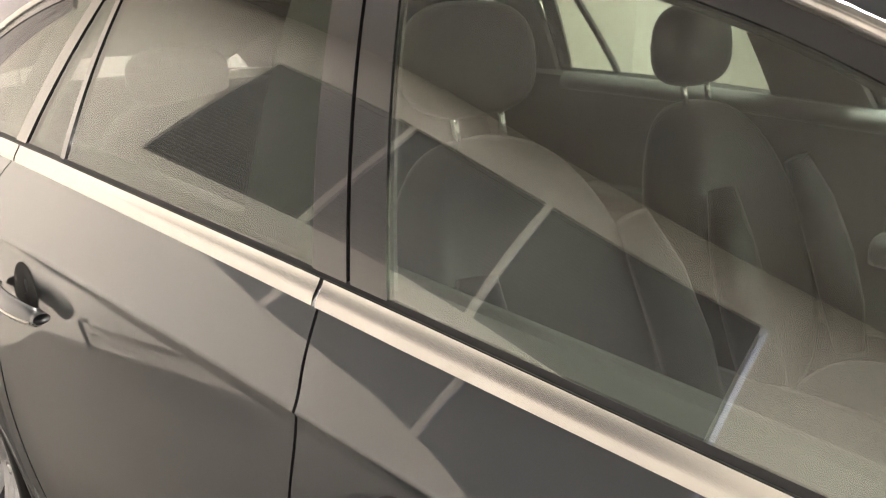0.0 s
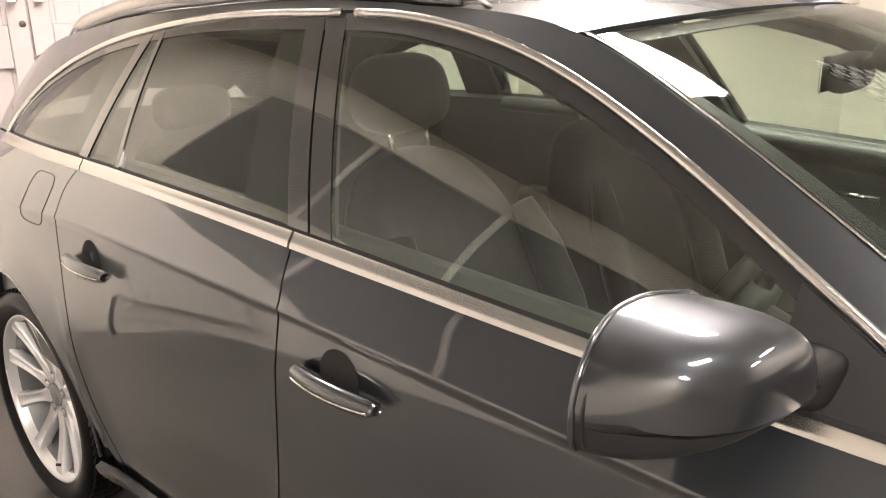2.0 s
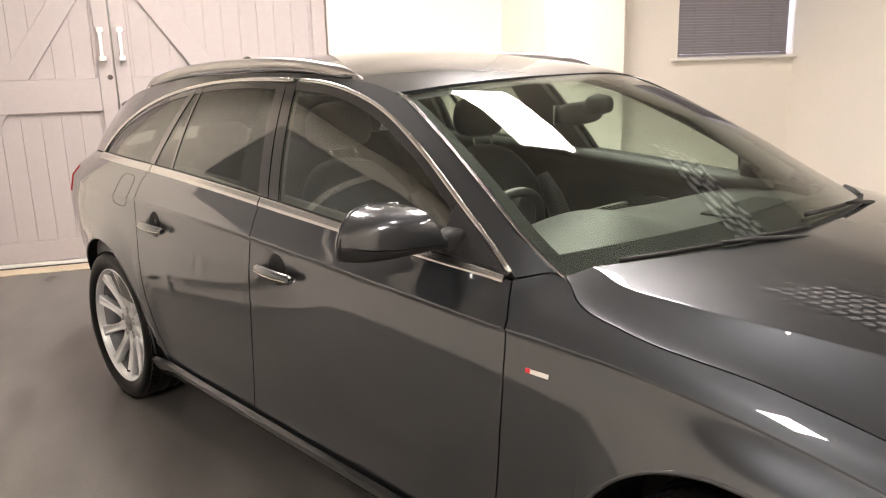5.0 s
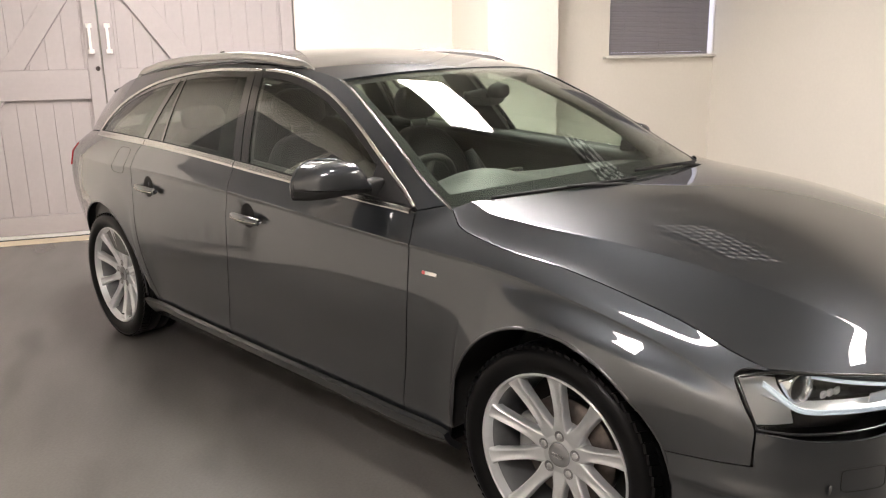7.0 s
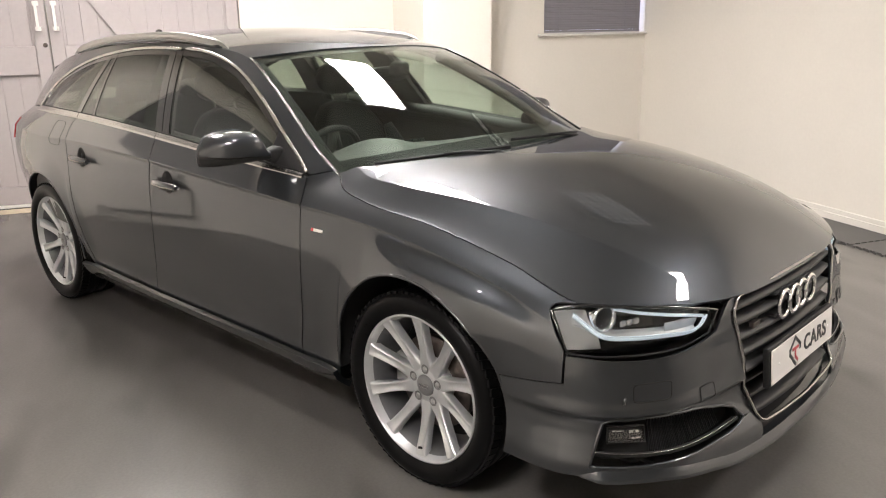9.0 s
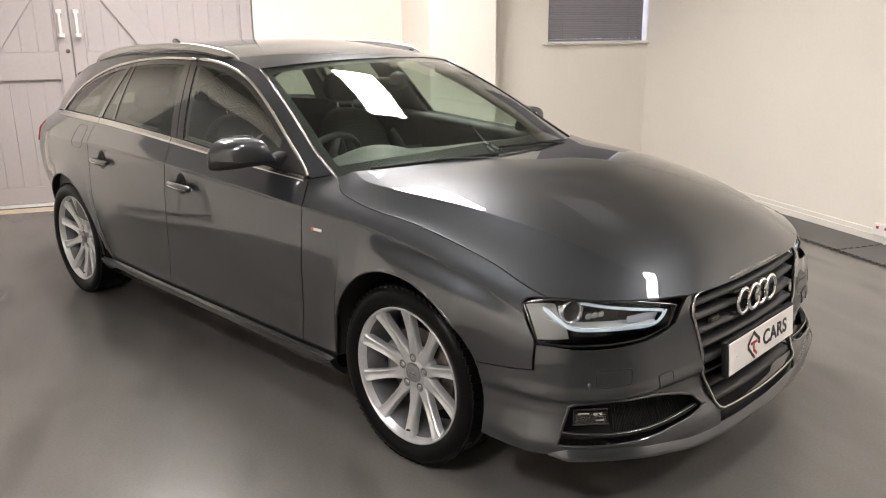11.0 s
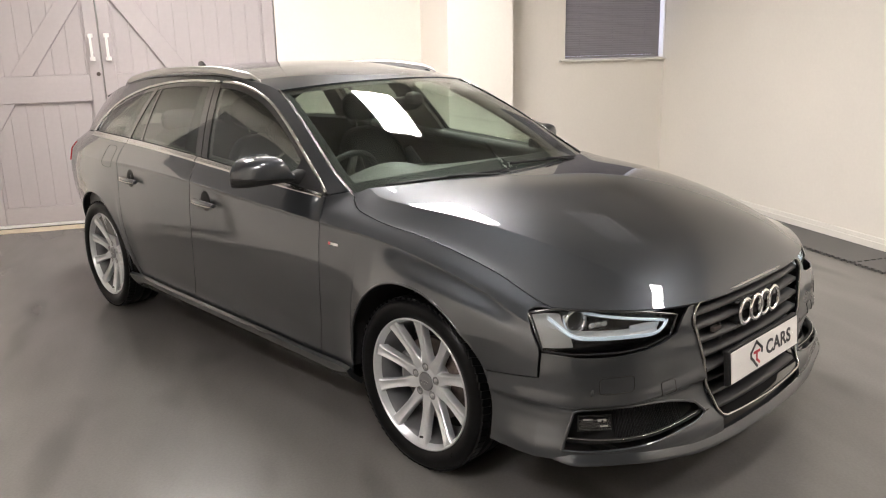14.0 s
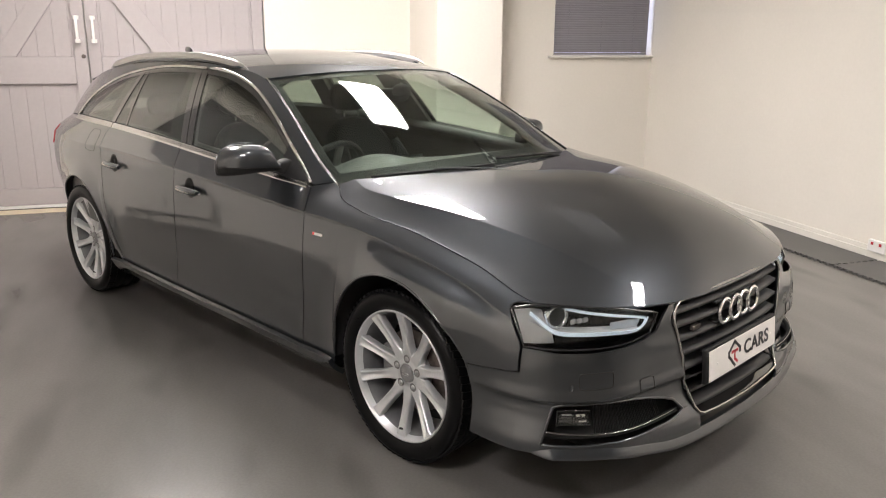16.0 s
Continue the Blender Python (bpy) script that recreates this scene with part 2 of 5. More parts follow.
def lathe(profile, sides=48, axis="y"):
    """Verts and faces of a profile of (radius, along) turned about an axis."""
    verts, faces = [], []
    for r, h in profile:
        for k in range(sides):
            t = 2 * math.pi * k / sides
            c, s = r * math.cos(t), r * math.sin(t)
            verts.append((c, h, s) if axis == "y" else (c, s, h) if axis == "z" else (h, c, s))
    for i in range(len(profile) - 1):
        for k in range(sides):
            j = (k + 1) % sides
            faces.append((i * sides + k, i * sides + j, (i + 1) * sides + j, (i + 1) * sides + k))
    return verts, faces


def blob(size, centre, power=2.6, rings=20, sides=36, trim=None):
    """Verts and faces of a rounded solid (a superellipsoid); trim(x, y, z) may shape the unit solid."""
    sp = lambda v: math.copysign(abs(v) ** (2 / power), v)
    verts, faces = [], []
    for i in range(rings + 1):
        p = math.pi * (i / rings - 0.5)
        for k in range(sides):
            t = 2 * math.pi * k / sides
            x, y, z = sp(math.cos(p)) * sp(math.cos(t)), sp(math.cos(p)) * sp(math.sin(t)), sp(math.sin(p))
            if trim:
                x, y, z = trim(x, y, z)
            verts.append((centre[0] + size[0] * x, centre[1] + size[1] * y, centre[2] + size[2] * z))
    for i in range(rings):
        for k in range(sides):
            j = (k + 1) % sides
            faces.append((i * sides + k, i * sides + j, (i + 1) * sides + j, (i + 1) * sides + k))
    return verts, faces


# ---- the car's skin: long curves from nose to tail, lofted into one smooth surface ----
def herm(xs, ys, x):
    """Smooth curve through (xs, ys), xs rising; straight on beyond the ends."""
    xs, ys, x = np.asarray(xs, float), np.asarray(ys, float), np.asarray(x, float)
    d = np.diff(ys) / np.diff(xs)
    m = np.empty_like(ys)
    m[0], m[-1] = d[0], d[-1]
    h = np.diff(xs)
    m[1:-1] = (d[:-1] * h[1:] + d[1:] * h[:-1]) / (h[1:] + h[:-1])
    i = np.clip(np.searchsorted(xs, x) - 1, 0, len(xs) - 2)
    t = (x - xs[i]) / h[i]
    tc = np.clip(t, 0, 1)
    h00, h10, h01, h11 = 2 * tc**3 - 3 * tc**2 + 1, tc**3 - 2 * tc**2 + tc, -2 * tc**3 + 3 * tc**2, tc**3 - tc**2
    out = h00 * ys[i] + h10 * h[i] * m[i] + h01 * ys[i + 1] + h11 * h[i] * m[i + 1]
    return out + np.where(t < 0, m[0] * h[i] * t, 0) + np.where(t > 1, m[-1] * h[i] * (t - 1), 0)


# stations along the car (x forward from the front axle), and for each long curve its half width and height there
XS = [-3.8, -3.6, -3.3, -2.81, -2.25, -1.6, -1.0, -0.75, -0.66, -0.6, -0.5, -0.42, -0.3, 0.0, 0.3, 0.56, 0.72]
# long curves from the sill upwards: half widths (_Y) and heights (_Z)
SILL_Y = [.500, .600, .710, .828, .833, .823, .823, .825, .826, .826, .828, .829, .833, .848, .838, .798, .678]
SILL_Z = [.280, .250, .230, .215, .205, .200, .198, .198, .198, .198, .198, .198, .200, .200, .205, .210, .220]
LOWER_Y = [.530, .630, .745, .870, .868, .864, .864, .865, .866, .866, .868, .869, .872, .882, .885, .855, .740]
LOWER_Z = [.340, .300, .290, .290, .270, .260, .260, .260, .260, .260, .263, .266, .270, .280, .290, .300, .310]
FLANK_Y = [.560, .670, .775, .885, .880, .870, .870, .873, .873, .874, .876, .878, .882, .893, .893, .868, .770]
FLANK_Z = [.440, .420, .410, .410, .400, .400, .400, .400, .400, .400, .400, .400, .400, .400, .400, .400, .400]
WAIST_Y = [.580, .720, .825, .905, .900, .894, .893, .894, .895, .895, .896, .898, .900, .908, .903, .876, .800]
WAIST_Z = [.620, .620, .620, .610, .600, .600, .600, .600, .600, .600, .601, .601, .600, .580, .550, .520, .510]
DOOR_Y = [.585, .735, .828, .894, .900, .898, .898, .898, .898, .898, .898, .898, .898, .900, .892, .868, .790]
DOOR_Z = [.800, .790, .790, .785, .780, .770, .750, .741, .737, .735, .732, .730, .725, .705, .660, .600, .580]
SHOULDER_Y = [.570, .715, .806, .880, .897, .900, .897, .892, .890, .889, .886, .882, .878, .870, .858, .848, .770]
SHOULDER_Z = [.900, .905, .905, .905, .913, .897, .870, .856, .851, .848, .845, .842, .836, .800, .735, .655, .630]
TURN_Y = [.530, .665, .758, .838, .862, .867, .863, .859, .857, .856, .835, .842, .846, .840, .832, .828, .760]
TURN_Z = [.950, .955, .960, .968, .972, .948, .912, .897, .892, .888, .893, .880, .865, .825, .760, .690, .670]
BELT_Y = [.480, .595, .685, .783, .823, .829, .826, .820, .818, .817, .757, .800, .817, .802, .793, .802, .740]
BELT_Z = [.985, 1.000, 1.020, 1.036, 1.033, 1.003, .963, .947, .942, .938, .952, .913, .887, .848, .786, .720, .700]
LONG = [(SILL_Y, SILL_Z), (LOWER_Y, LOWER_Z), (FLANK_Y, FLANK_Z), (WAIST_Y, WAIST_Z), (DOOR_Y, DOOR_Z), (SHOULDER_Y, SHOULDER_Z), (TURN_Y, TURN_Z), (BELT_Y, BELT_Z)]
# the cabin's side above the belt, from the tail to the foot of the windscreen pillar
XG = [-3.80, -3.60, -3.30, -2.81, -2.25, -1.60, -1.22, -1.00, -0.80, -0.62, -0.50]
TOPY = [.44, .500, .530, .560, .585, .597, .600, .655, .706, .747, .762]
TOPZ = [1.02, 1.13, 1.25, 1.335, 1.372, 1.370, 1.320, 1.222, 1.115, 1.010, .948]
KS, KG = 7, 8  # last index of the body side, index of the cabin's upper edge


def belt(x):
    """The body side's upper edge: the belt under the windows, then the bonnet's gap."""
    return herm(XS, LONG[7][0], x), herm(XS, LONG[7][1], x)


def roof_edge(x):
    return herm(XG, TOPY, x), herm(XG, TOPZ, x)


def skin(x, v):
    """Right-hand skin at x: v 0 to 7 runs from the sill to the belt, 7 to 8 up the cabin's side. Gives half width and height."""
    x, v = np.broadcast_arrays(np.asarray(x, float), np.asarray(v, float))
    cy = np.stack([herm(XS, c[0], x) for c in LONG])
    cz = np.stack([herm(XS, c[1], x) for c in LONG])

    def across(c, lo, hi, w):
        n = hi - lo
        w = np.clip(w - lo, 0, n)
        i = np.minimum(w.astype(int), n - 1)
        t = w - i
        take = lambda k: np.take_along_axis(c, (np.clip(k, 0, n) + lo)[None], 0)[0]
        p0, p1, p2, p3 = take(i - 1), take(i), take(i + 1), take(i + 2)
        m1 = np.where(i == 0, p2 - p1, (p2 - p0) / 2)
        m2 = np.where(i == n - 1, p2 - p1, (p3 - p1) / 2)
        return (2 * t**3 - 3 * t**2 + 1) * p1 + (t**3 - 2 * t**2 + t) * m1 + (-2 * t**3 + 3 * t**2) * p2 + (t**3 - t**2) * m2

    low, high = v <= 5, v <= 7
    # the shoulder overhangs the door by a few millimetres: a sharp line that fades out at both ends
    under = 0.0045 * np.clip((v - 4.1) / 0.87, 0, 1) ** 2 * np.clip((x + 2.62) / 0.2, 0, 1) * np.clip((0.52 - x) / 0.25, 0, 1)
    y = np.where(low, across(cy, 0, 5, v) - under, across(cy, 5, 7, v))
    z = np.where(low, across(cz, 0, 5, v), across(cz, 5, 7, v))
    for centre in (0.0, -2.808):   # the wheel arches are flared
        d = np.hypot(x - centre, z - 0.333)
        fade = np.clip((0.30 - x) / 0.16, 0, 1) if centre == 0.0 else 1.0
        y = y + 0.016 * fade * np.clip(1 - (d - 0.378) / 0.13, 0, 1) ** 2 * np.clip((5.0 - v) / 1.2, 0, 1)
    # the front wing swells out again under its crease, over the wheel
    swell = np.clip((x + 0.22) / 0.24, 0, 1) * np.clip((0.46 - x) / 0.20, 0, 1) * np.clip((z - 0.50) / 0.10, 0, 1)
    lean = np.clip((4.97 - v) / 0.70, 0, 1)
    y = y + 0.027 * swell * lean * lean * (3 - 2 * lean)
    by, bz = belt(x)
    ty, tz = roof_edge(x)
    g = np.clip(v - 7, 0, 1)
    bulge = 0.10 * (tz - bz) * g * (1 - g) * 1.6
    return np.where(high, y, by + (ty - by) * g + bulge), np.where(high, z, bz + (tz - bz) * g)


# ---- the showroom, in its own axes: a along the long side wall, b across; it stands turned against the car ----
ROOM = -27.0
RM = pose(0, 0, 0, 0, 0, ROOM)


def room(name, me, material, label="", category="", kind="", parent=None):
    ob = part(name, me, material, parent, label)
    if parent is None:
        ob.matrix_basis = RM
        tagged(ob, label, category, kind=kind)
    return ob


def fit_out(name, label, category, group="", kind=""):
    ob = new(name)
    ob.matrix_basis = RM
    return tagged(ob, label, category, group, kind)


A0, A1, B0, B1 = -4.75, 8.2, -3.3, 3.155   # inner faces of the walls
DOOR_L, DOOR_R, DOOR_H = -3.26, -0.69, 2.27
WIN = (2.05, 3.150, 1.335, 2.30)           # window in the recessed end wall: b, b, z, z
PIER = (0.70, 1.312, -3.88)
BACK = -4.35                              # face of the recessed end wall


def slab(*boxes):
    bm = bmesh.new()
    for lo, hi in boxes:
        lo, hi = np.asarray(lo, float), np.asarray(hi, float)
        bmesh.ops.create_cube(bm, size=1, matrix=Matrix.Translation(Vector((lo + hi) / 2)) @ Matrix.Diagonal((*(hi - lo), 1)))
    return bm


bm = bmesh.new()
bmesh.ops.create_grid(bm, x_segments=8, y_segments=8, size=9)
room("floor", bm, FLOOR, "dark grey painted concrete floor with dull patches", "floor", "structure")
T = 0.2
room("wall_west", slab(((A0 - T, B0 - T, 0), (A0, DOOR_L, CEILING)), ((A0 - T, DOOR_R, 0), (A0, PIER[0] + 0.02, CEILING)),
                       ((A0 - T, DOOR_L, DOOR_H + 0.02), (A0, DOOR_R, CEILING))), WALL, "cream painted wall round the barn doors", "wall", "structure")
room("wall_boxing", slab(((A0, DOOR_R + 0.0, 0), (A0 + 0.03, -0.14, CEILING))), WALL, "cream boxed-in strip beside the doors", "wall", "structure")
room("wall_pier", slab(((A0 - T, PIER[0], 0), (PIER[2], PIER[1], CEILING))), WALL, "cream plastered pier standing out of the wall", "pier", "structure")


def holed(a0, a1, b0, b1, z1, hole):
    """A wall across b, in one piece, with a window opening through it."""
    bm = bmesh.new()
    rect = lambda a, p, q, lo, hi: [bm.verts.new((a, b, z)) for b, z in ((p, lo), (q, lo), (q, hi), (p, hi))]
    o0, o1 = rect(a0, b0, b1, 0, z1), rect(a1, b0, b1, 0, z1)
    i0, i1 = rect(a0, *hole), rect(a1, *hole)
    for k in range(4):
        m = (k + 1) % 4
        for f in ((o0[k], o0[m], i0[m], i0[k]), (o1[k], o1[m], i1[m], i1[k]), (o0[k], o0[m], o1[m], o1[k]), (i0[k], i0[m], i1[m], i1[k])):
            bm.faces.new(f)
    bmesh.ops.recalc_face_normals(bm, faces=bm.faces)
    return bm


room("wall_end", holed(BACK - T, BACK, PIER[1], B1, CEILING, WIN), WALL, "cream recessed wall below a small window", "wall", "structure")
room("wall_north", slab(((BACK - T, B1, 0), (A1, B1 + T, CEILING))), WALL, "long cream painted wall with white skirting", "wall", "structure")
room("wall_east", slab(((A1, B0 - T, 0), (A1 + T, B1 + T, CEILING))), WALL, "plain cream painted wall", "wall", "structure")
bm = slab(((A0 - T, B0 - T, CEILING), (A1 + T, B1 + T, CEILING + 0.15)))
room("ceiling", bm, CEIL, "off-white flat ceiling with light panels", "ceiling", "structure")

# the wall behind the walk: three high windows with closed dark blinds, a radiator under them
SW = [(-2.88, -1.985), (-1.955, -1.245), (-1.215, -0.30)]
SWZ = (1.72, 2.62)
pieces = [((A0 - T, B0 - T, 0), (A1 + T, B0, SWZ[0])), ((A0 - T, B0 - T, SWZ[1]), (A1 + T, B0, CEILING)), ((A0 - T, B0 - T, SWZ[0]), (SW[0][0], B0, SWZ[1])), ((SW[-1][1], B0 - T, SWZ[0]), (A1 + T, B0, SWZ[1]))]
pieces += [((p[1], B0 - T, SWZ[0]), (q[0], B0, SWZ[1])) for p, q in zip(SW[:-1], SW[1:])]
room("wall_south", slab(*pieces), WALL, "cream painted wall with three blinded windows", "wall", "structure")
rad = fit_out("wall_radiator", "white ribbed panel radiator under the windows", "radiator")
part("radiator_panel", box((-2.68, B0 + 0.045, 0.16), (-2.02, B0 + 0.065, 0.70), 0.006), SKIRTING, rad)
for i in range(8):
    a_ = -2.675 + i * 0.0815
    part("radiator_rib", box((a_ + 0.009, B0 + 0.060, 0.17), (a_ + 0.0725, B0 + 0.090, 0.69), 0.014), SKIRTING, rad)
for a_ in (-2.60, -2.12):
    part("wall_bracket", box((a_, B0, 0.25), (a_ + 0.03, B0 + 0.048, 0.5)), SKIRTING, rad)
rod("radiator_valve", [(-2.74, B0 + 0.055, 0.0), (-2.74, B0 + 0.055, 0.17), (-2.68, B0 + 0.055, 0.19)], 0.012, BLACK, rad, 8, 1.0, (0, 1, 0), label="dark radiator valve and pipe")


def blind(name, lo, hi, plane, along, pitch, material, face, label):
    """A closed slatted blind in an opening: along 'a' or 'b', slats a little tilted, with ladder tapes, rails and the day showing past one edge."""
    ob = fit_out(name, label, "window blind")
    n = int((hi[1] - lo[1]) / pitch)
    for i in range(n):
        z = lo[1] + pitch * (i + 0.5)
        h = pitch * 0.56
        d = 0.004 * face
        c0, c1 = (lo[0], hi[0])
        rows = []
        for s, off in ((-1, -d), (0, 2.2 * d), (1, d)):
            rows.append([(plane + off, c, z + s * h) if along == "b" else (c, plane + off, z + s * h) for c in (c0, c1)])
        v, f, k = sheet(rows, 0.0012, (face, 0, 0) if along == "b" else (0, face, 0))
        if i == 0:
            me = mesh_of("slat", v, f)
            zz = z
            me.materials.append(material)
        s = new("slat", me)
        s.location = (0, 0, z - zz)
        s.parent = ob
    for z0, z1, nm in ((lo[1] - 0.022, lo[1] - 0.002, "bottom_rail"), (hi[1], hi[1] + 0.03, "head_rail")):
        pl = (plane - 0.012, plane + 0.012)
        bx = box((pl[0], lo[0], z0), (pl[1], hi[0], z1), 0.003) if along == "b" else box((lo[0], pl[0], z0), (hi[0], pl[1], z1), 0.003)
        part(nm, bx, material, ob)
    for k in (0.16, 0.5, 0.84):
        c = lo[0] + (hi[0] - lo[0]) * k
        q = plane + face * 0.010
        rod("cord", [(q, c, lo[1] - 0.01), (q, c, hi[1])] if along == "b" else [(c, q, lo[1] - 0.01), (c, q, hi[1])], 0.0015, material, ob, 5, up=(1, 0.3, 0))
    return ob


def window_in(name, b0, b1, z0, z1, outer, inner, along, label):
    """Frame, glass and daylight behind a window opening; outer and inner: the wall's faces."""
    w = fit_out(name, label, "window", kind="structure")
    mid = (outer * 0.7 + inner * 0.3)
    sw = lambda lo, hi: (lo, hi) if along == "b" else ((lo[1], lo[0], lo[2]), (hi[1], hi[0], hi[2]))
    for lo, hi in (((mid - 0.03, b0, z0), (mid + 0.03, b0 + 0.022, z1)), ((mid - 0.03, b1 - 0.022, z0), (mid + 0.03, b1, z1)),
                   ((mid - 0.03, b0 + 0.022, z0), (mid + 0.03, b1 - 0.022, z0 + 0.022)), ((mid - 0.03, b0 + 0.022, z1 - 0.022), (mid + 0.03, b1 - 0.022, z1))):
        part("window_frame", box(*sw(lo, hi), 0.006), SKIRTING, w)
    q = mid - 0.02 * np.sign(inner - outer)
    part("daylight", box(*sw((q - 0.004, b0 + 0.022, z0 + 0.022), (q + 0.004, b1 - 0.022, z1 - 0.022))), DAY, w, "bright outdoor daylight behind the blind")
    return w


window_in("window_1", WIN[0], WIN[1], WIN[2], WIN[3], BACK - T, BACK, "b", "small high window with daylight round its blind")
blind("window_blind", (WIN[0] + 0.004, WIN[2] + 0.03), (WIN[1] - 0.034, WIN[3] - 0.035), BACK - 0.05, "b", 0.022, BLIND, 1, "closed grey slatted blind in the small window")
room("window_sill", box((BACK - 0.04, WIN[0] - 0.06, WIN[2] - 0.024), (BACK + 0.05, WIN[1] + 0.004, WIN[2] - 0.002), 0.008), SKIRTING, "white painted sill under the small window", "window sill", "structure")
for i, (c0, c1) in enumerate(SW):
    window_in("window_%d" % (i + 2), c0, c1, SWZ[0], SWZ[1], B0 - T, B0, "a", "high window behind a dark blind")
    blind("window_blind", (c0 + 0.003, SWZ[0] + 0.025), (c1 - (0.030 if i == 2 else 0.003), SWZ[1] - 0.035), B0 - 0.03, "a", 0.024, DARK_BLIND, 1, "closed charcoal slatted blind in a high window")

# skirting, matting, sockets
sk_bm = box((BACK + 0.018, B1 - 0.022, 0), (A1, B1, 0.060), 0.004)
sk_top = box((BACK + 0.018, B1 - 0.014, 0.058), (A1, B1, 0.095), 0.006)   # a thinner moulded upper edge
sk_me = bpy.data.meshes.new("skirting_moulding")
sk_top.to_mesh(sk_me)
sk_top.free()
sk_bm.from_mesh(sk_me)
bpy.data.meshes.remove(sk_me)
room("skirting_board", sk_bm, SKIRTING, "white painted stepped skirting board along the wall", "skirting", "structure")
room("skirting_board", box((BACK, PIER[1], 0), (BACK + 0.05, B1 - 0.12, 0.20), 0.008), SKIRTING, "boxed white skirting under the window", "skirting", "structure")


def mat_tile(a0, a1, b0, b1):
    """A rubber floor tile with jigsaw teeth on three edges."""
    pts = []
    def edge(p, q, teeth):
        p, q = np.array(p, float), np.array(q, float)
        L = np.linalg.norm(q - p)
        d, o = (q - p) / L, np.array([(q - p)[1], -(q - p)[0]]) / L
        k = max(int(L / 0.055), 2)
        for i in range(k):
            s = p + d * L * i / k
            step = L / k
            pts.append(s)
            if teeth:
                for u, w in ((0.30, 0), (0.22, 0.016), (0.62, 0.016), (0.54, 0)):
                    pts.append(s + d * step * u + o * w)
    edge((a0, b0), (a1, b0), True), edge((a1, b0), (a1, b1), True), edge((a1, b1), (a0, b1), False), edge((a0, b1), (a0, b0), False)
    bm = bmesh.new()
    f = bm.faces.new([bm.verts.new((*p, 0.014)) for p in pts])
    r = bmesh.ops.extrude_face_region(bm, geom=[f])
    for v in r["geom"]:
        if isinstance(v, bmesh.types.BMVert):
            v.co.z = 0.0
    bmesh.ops.recalc_face_normals(bm, faces=bm.faces)
    return bm


for a0, a1 in ((-4.15, -2.67), (-2.65, -1.21), (-1.19, 0.24), (0.26, 1.72), (1.74, 3.2)):
    tagged(room("floor_mat", mat_tile(a0, a1, 2.725, B1 - 0.03), MAT, "grey rubber floor mat with jigsaw edges against the wall", "floor mat"), group="rubber mats along the wall")
sk = fit_out("wall_socket", "white double wall socket with a red switch", "socket")
part("face_plate", box((-1.30, B1 - 0.045, 0.062), (-1.15, B1 - 0.012, 0.146), 0.006), WHITE_PLASTIC, sk)
part("switch", box((-1.27, B1 - 0.050, 0.112), (-1.25, B1 - 0.044, 0.132), 0.002), RED, sk, "red rocker switch")
part("switch", box((-1.20, B1 - 0.050, 0.112), (-1.18, B1 - 0.044, 0.132), 0.002), RED, sk, "red rocker switch")

# barn doors
DA = A0 - 0.05  # plane of the planks; rails and braces stand 30 mm proud of it


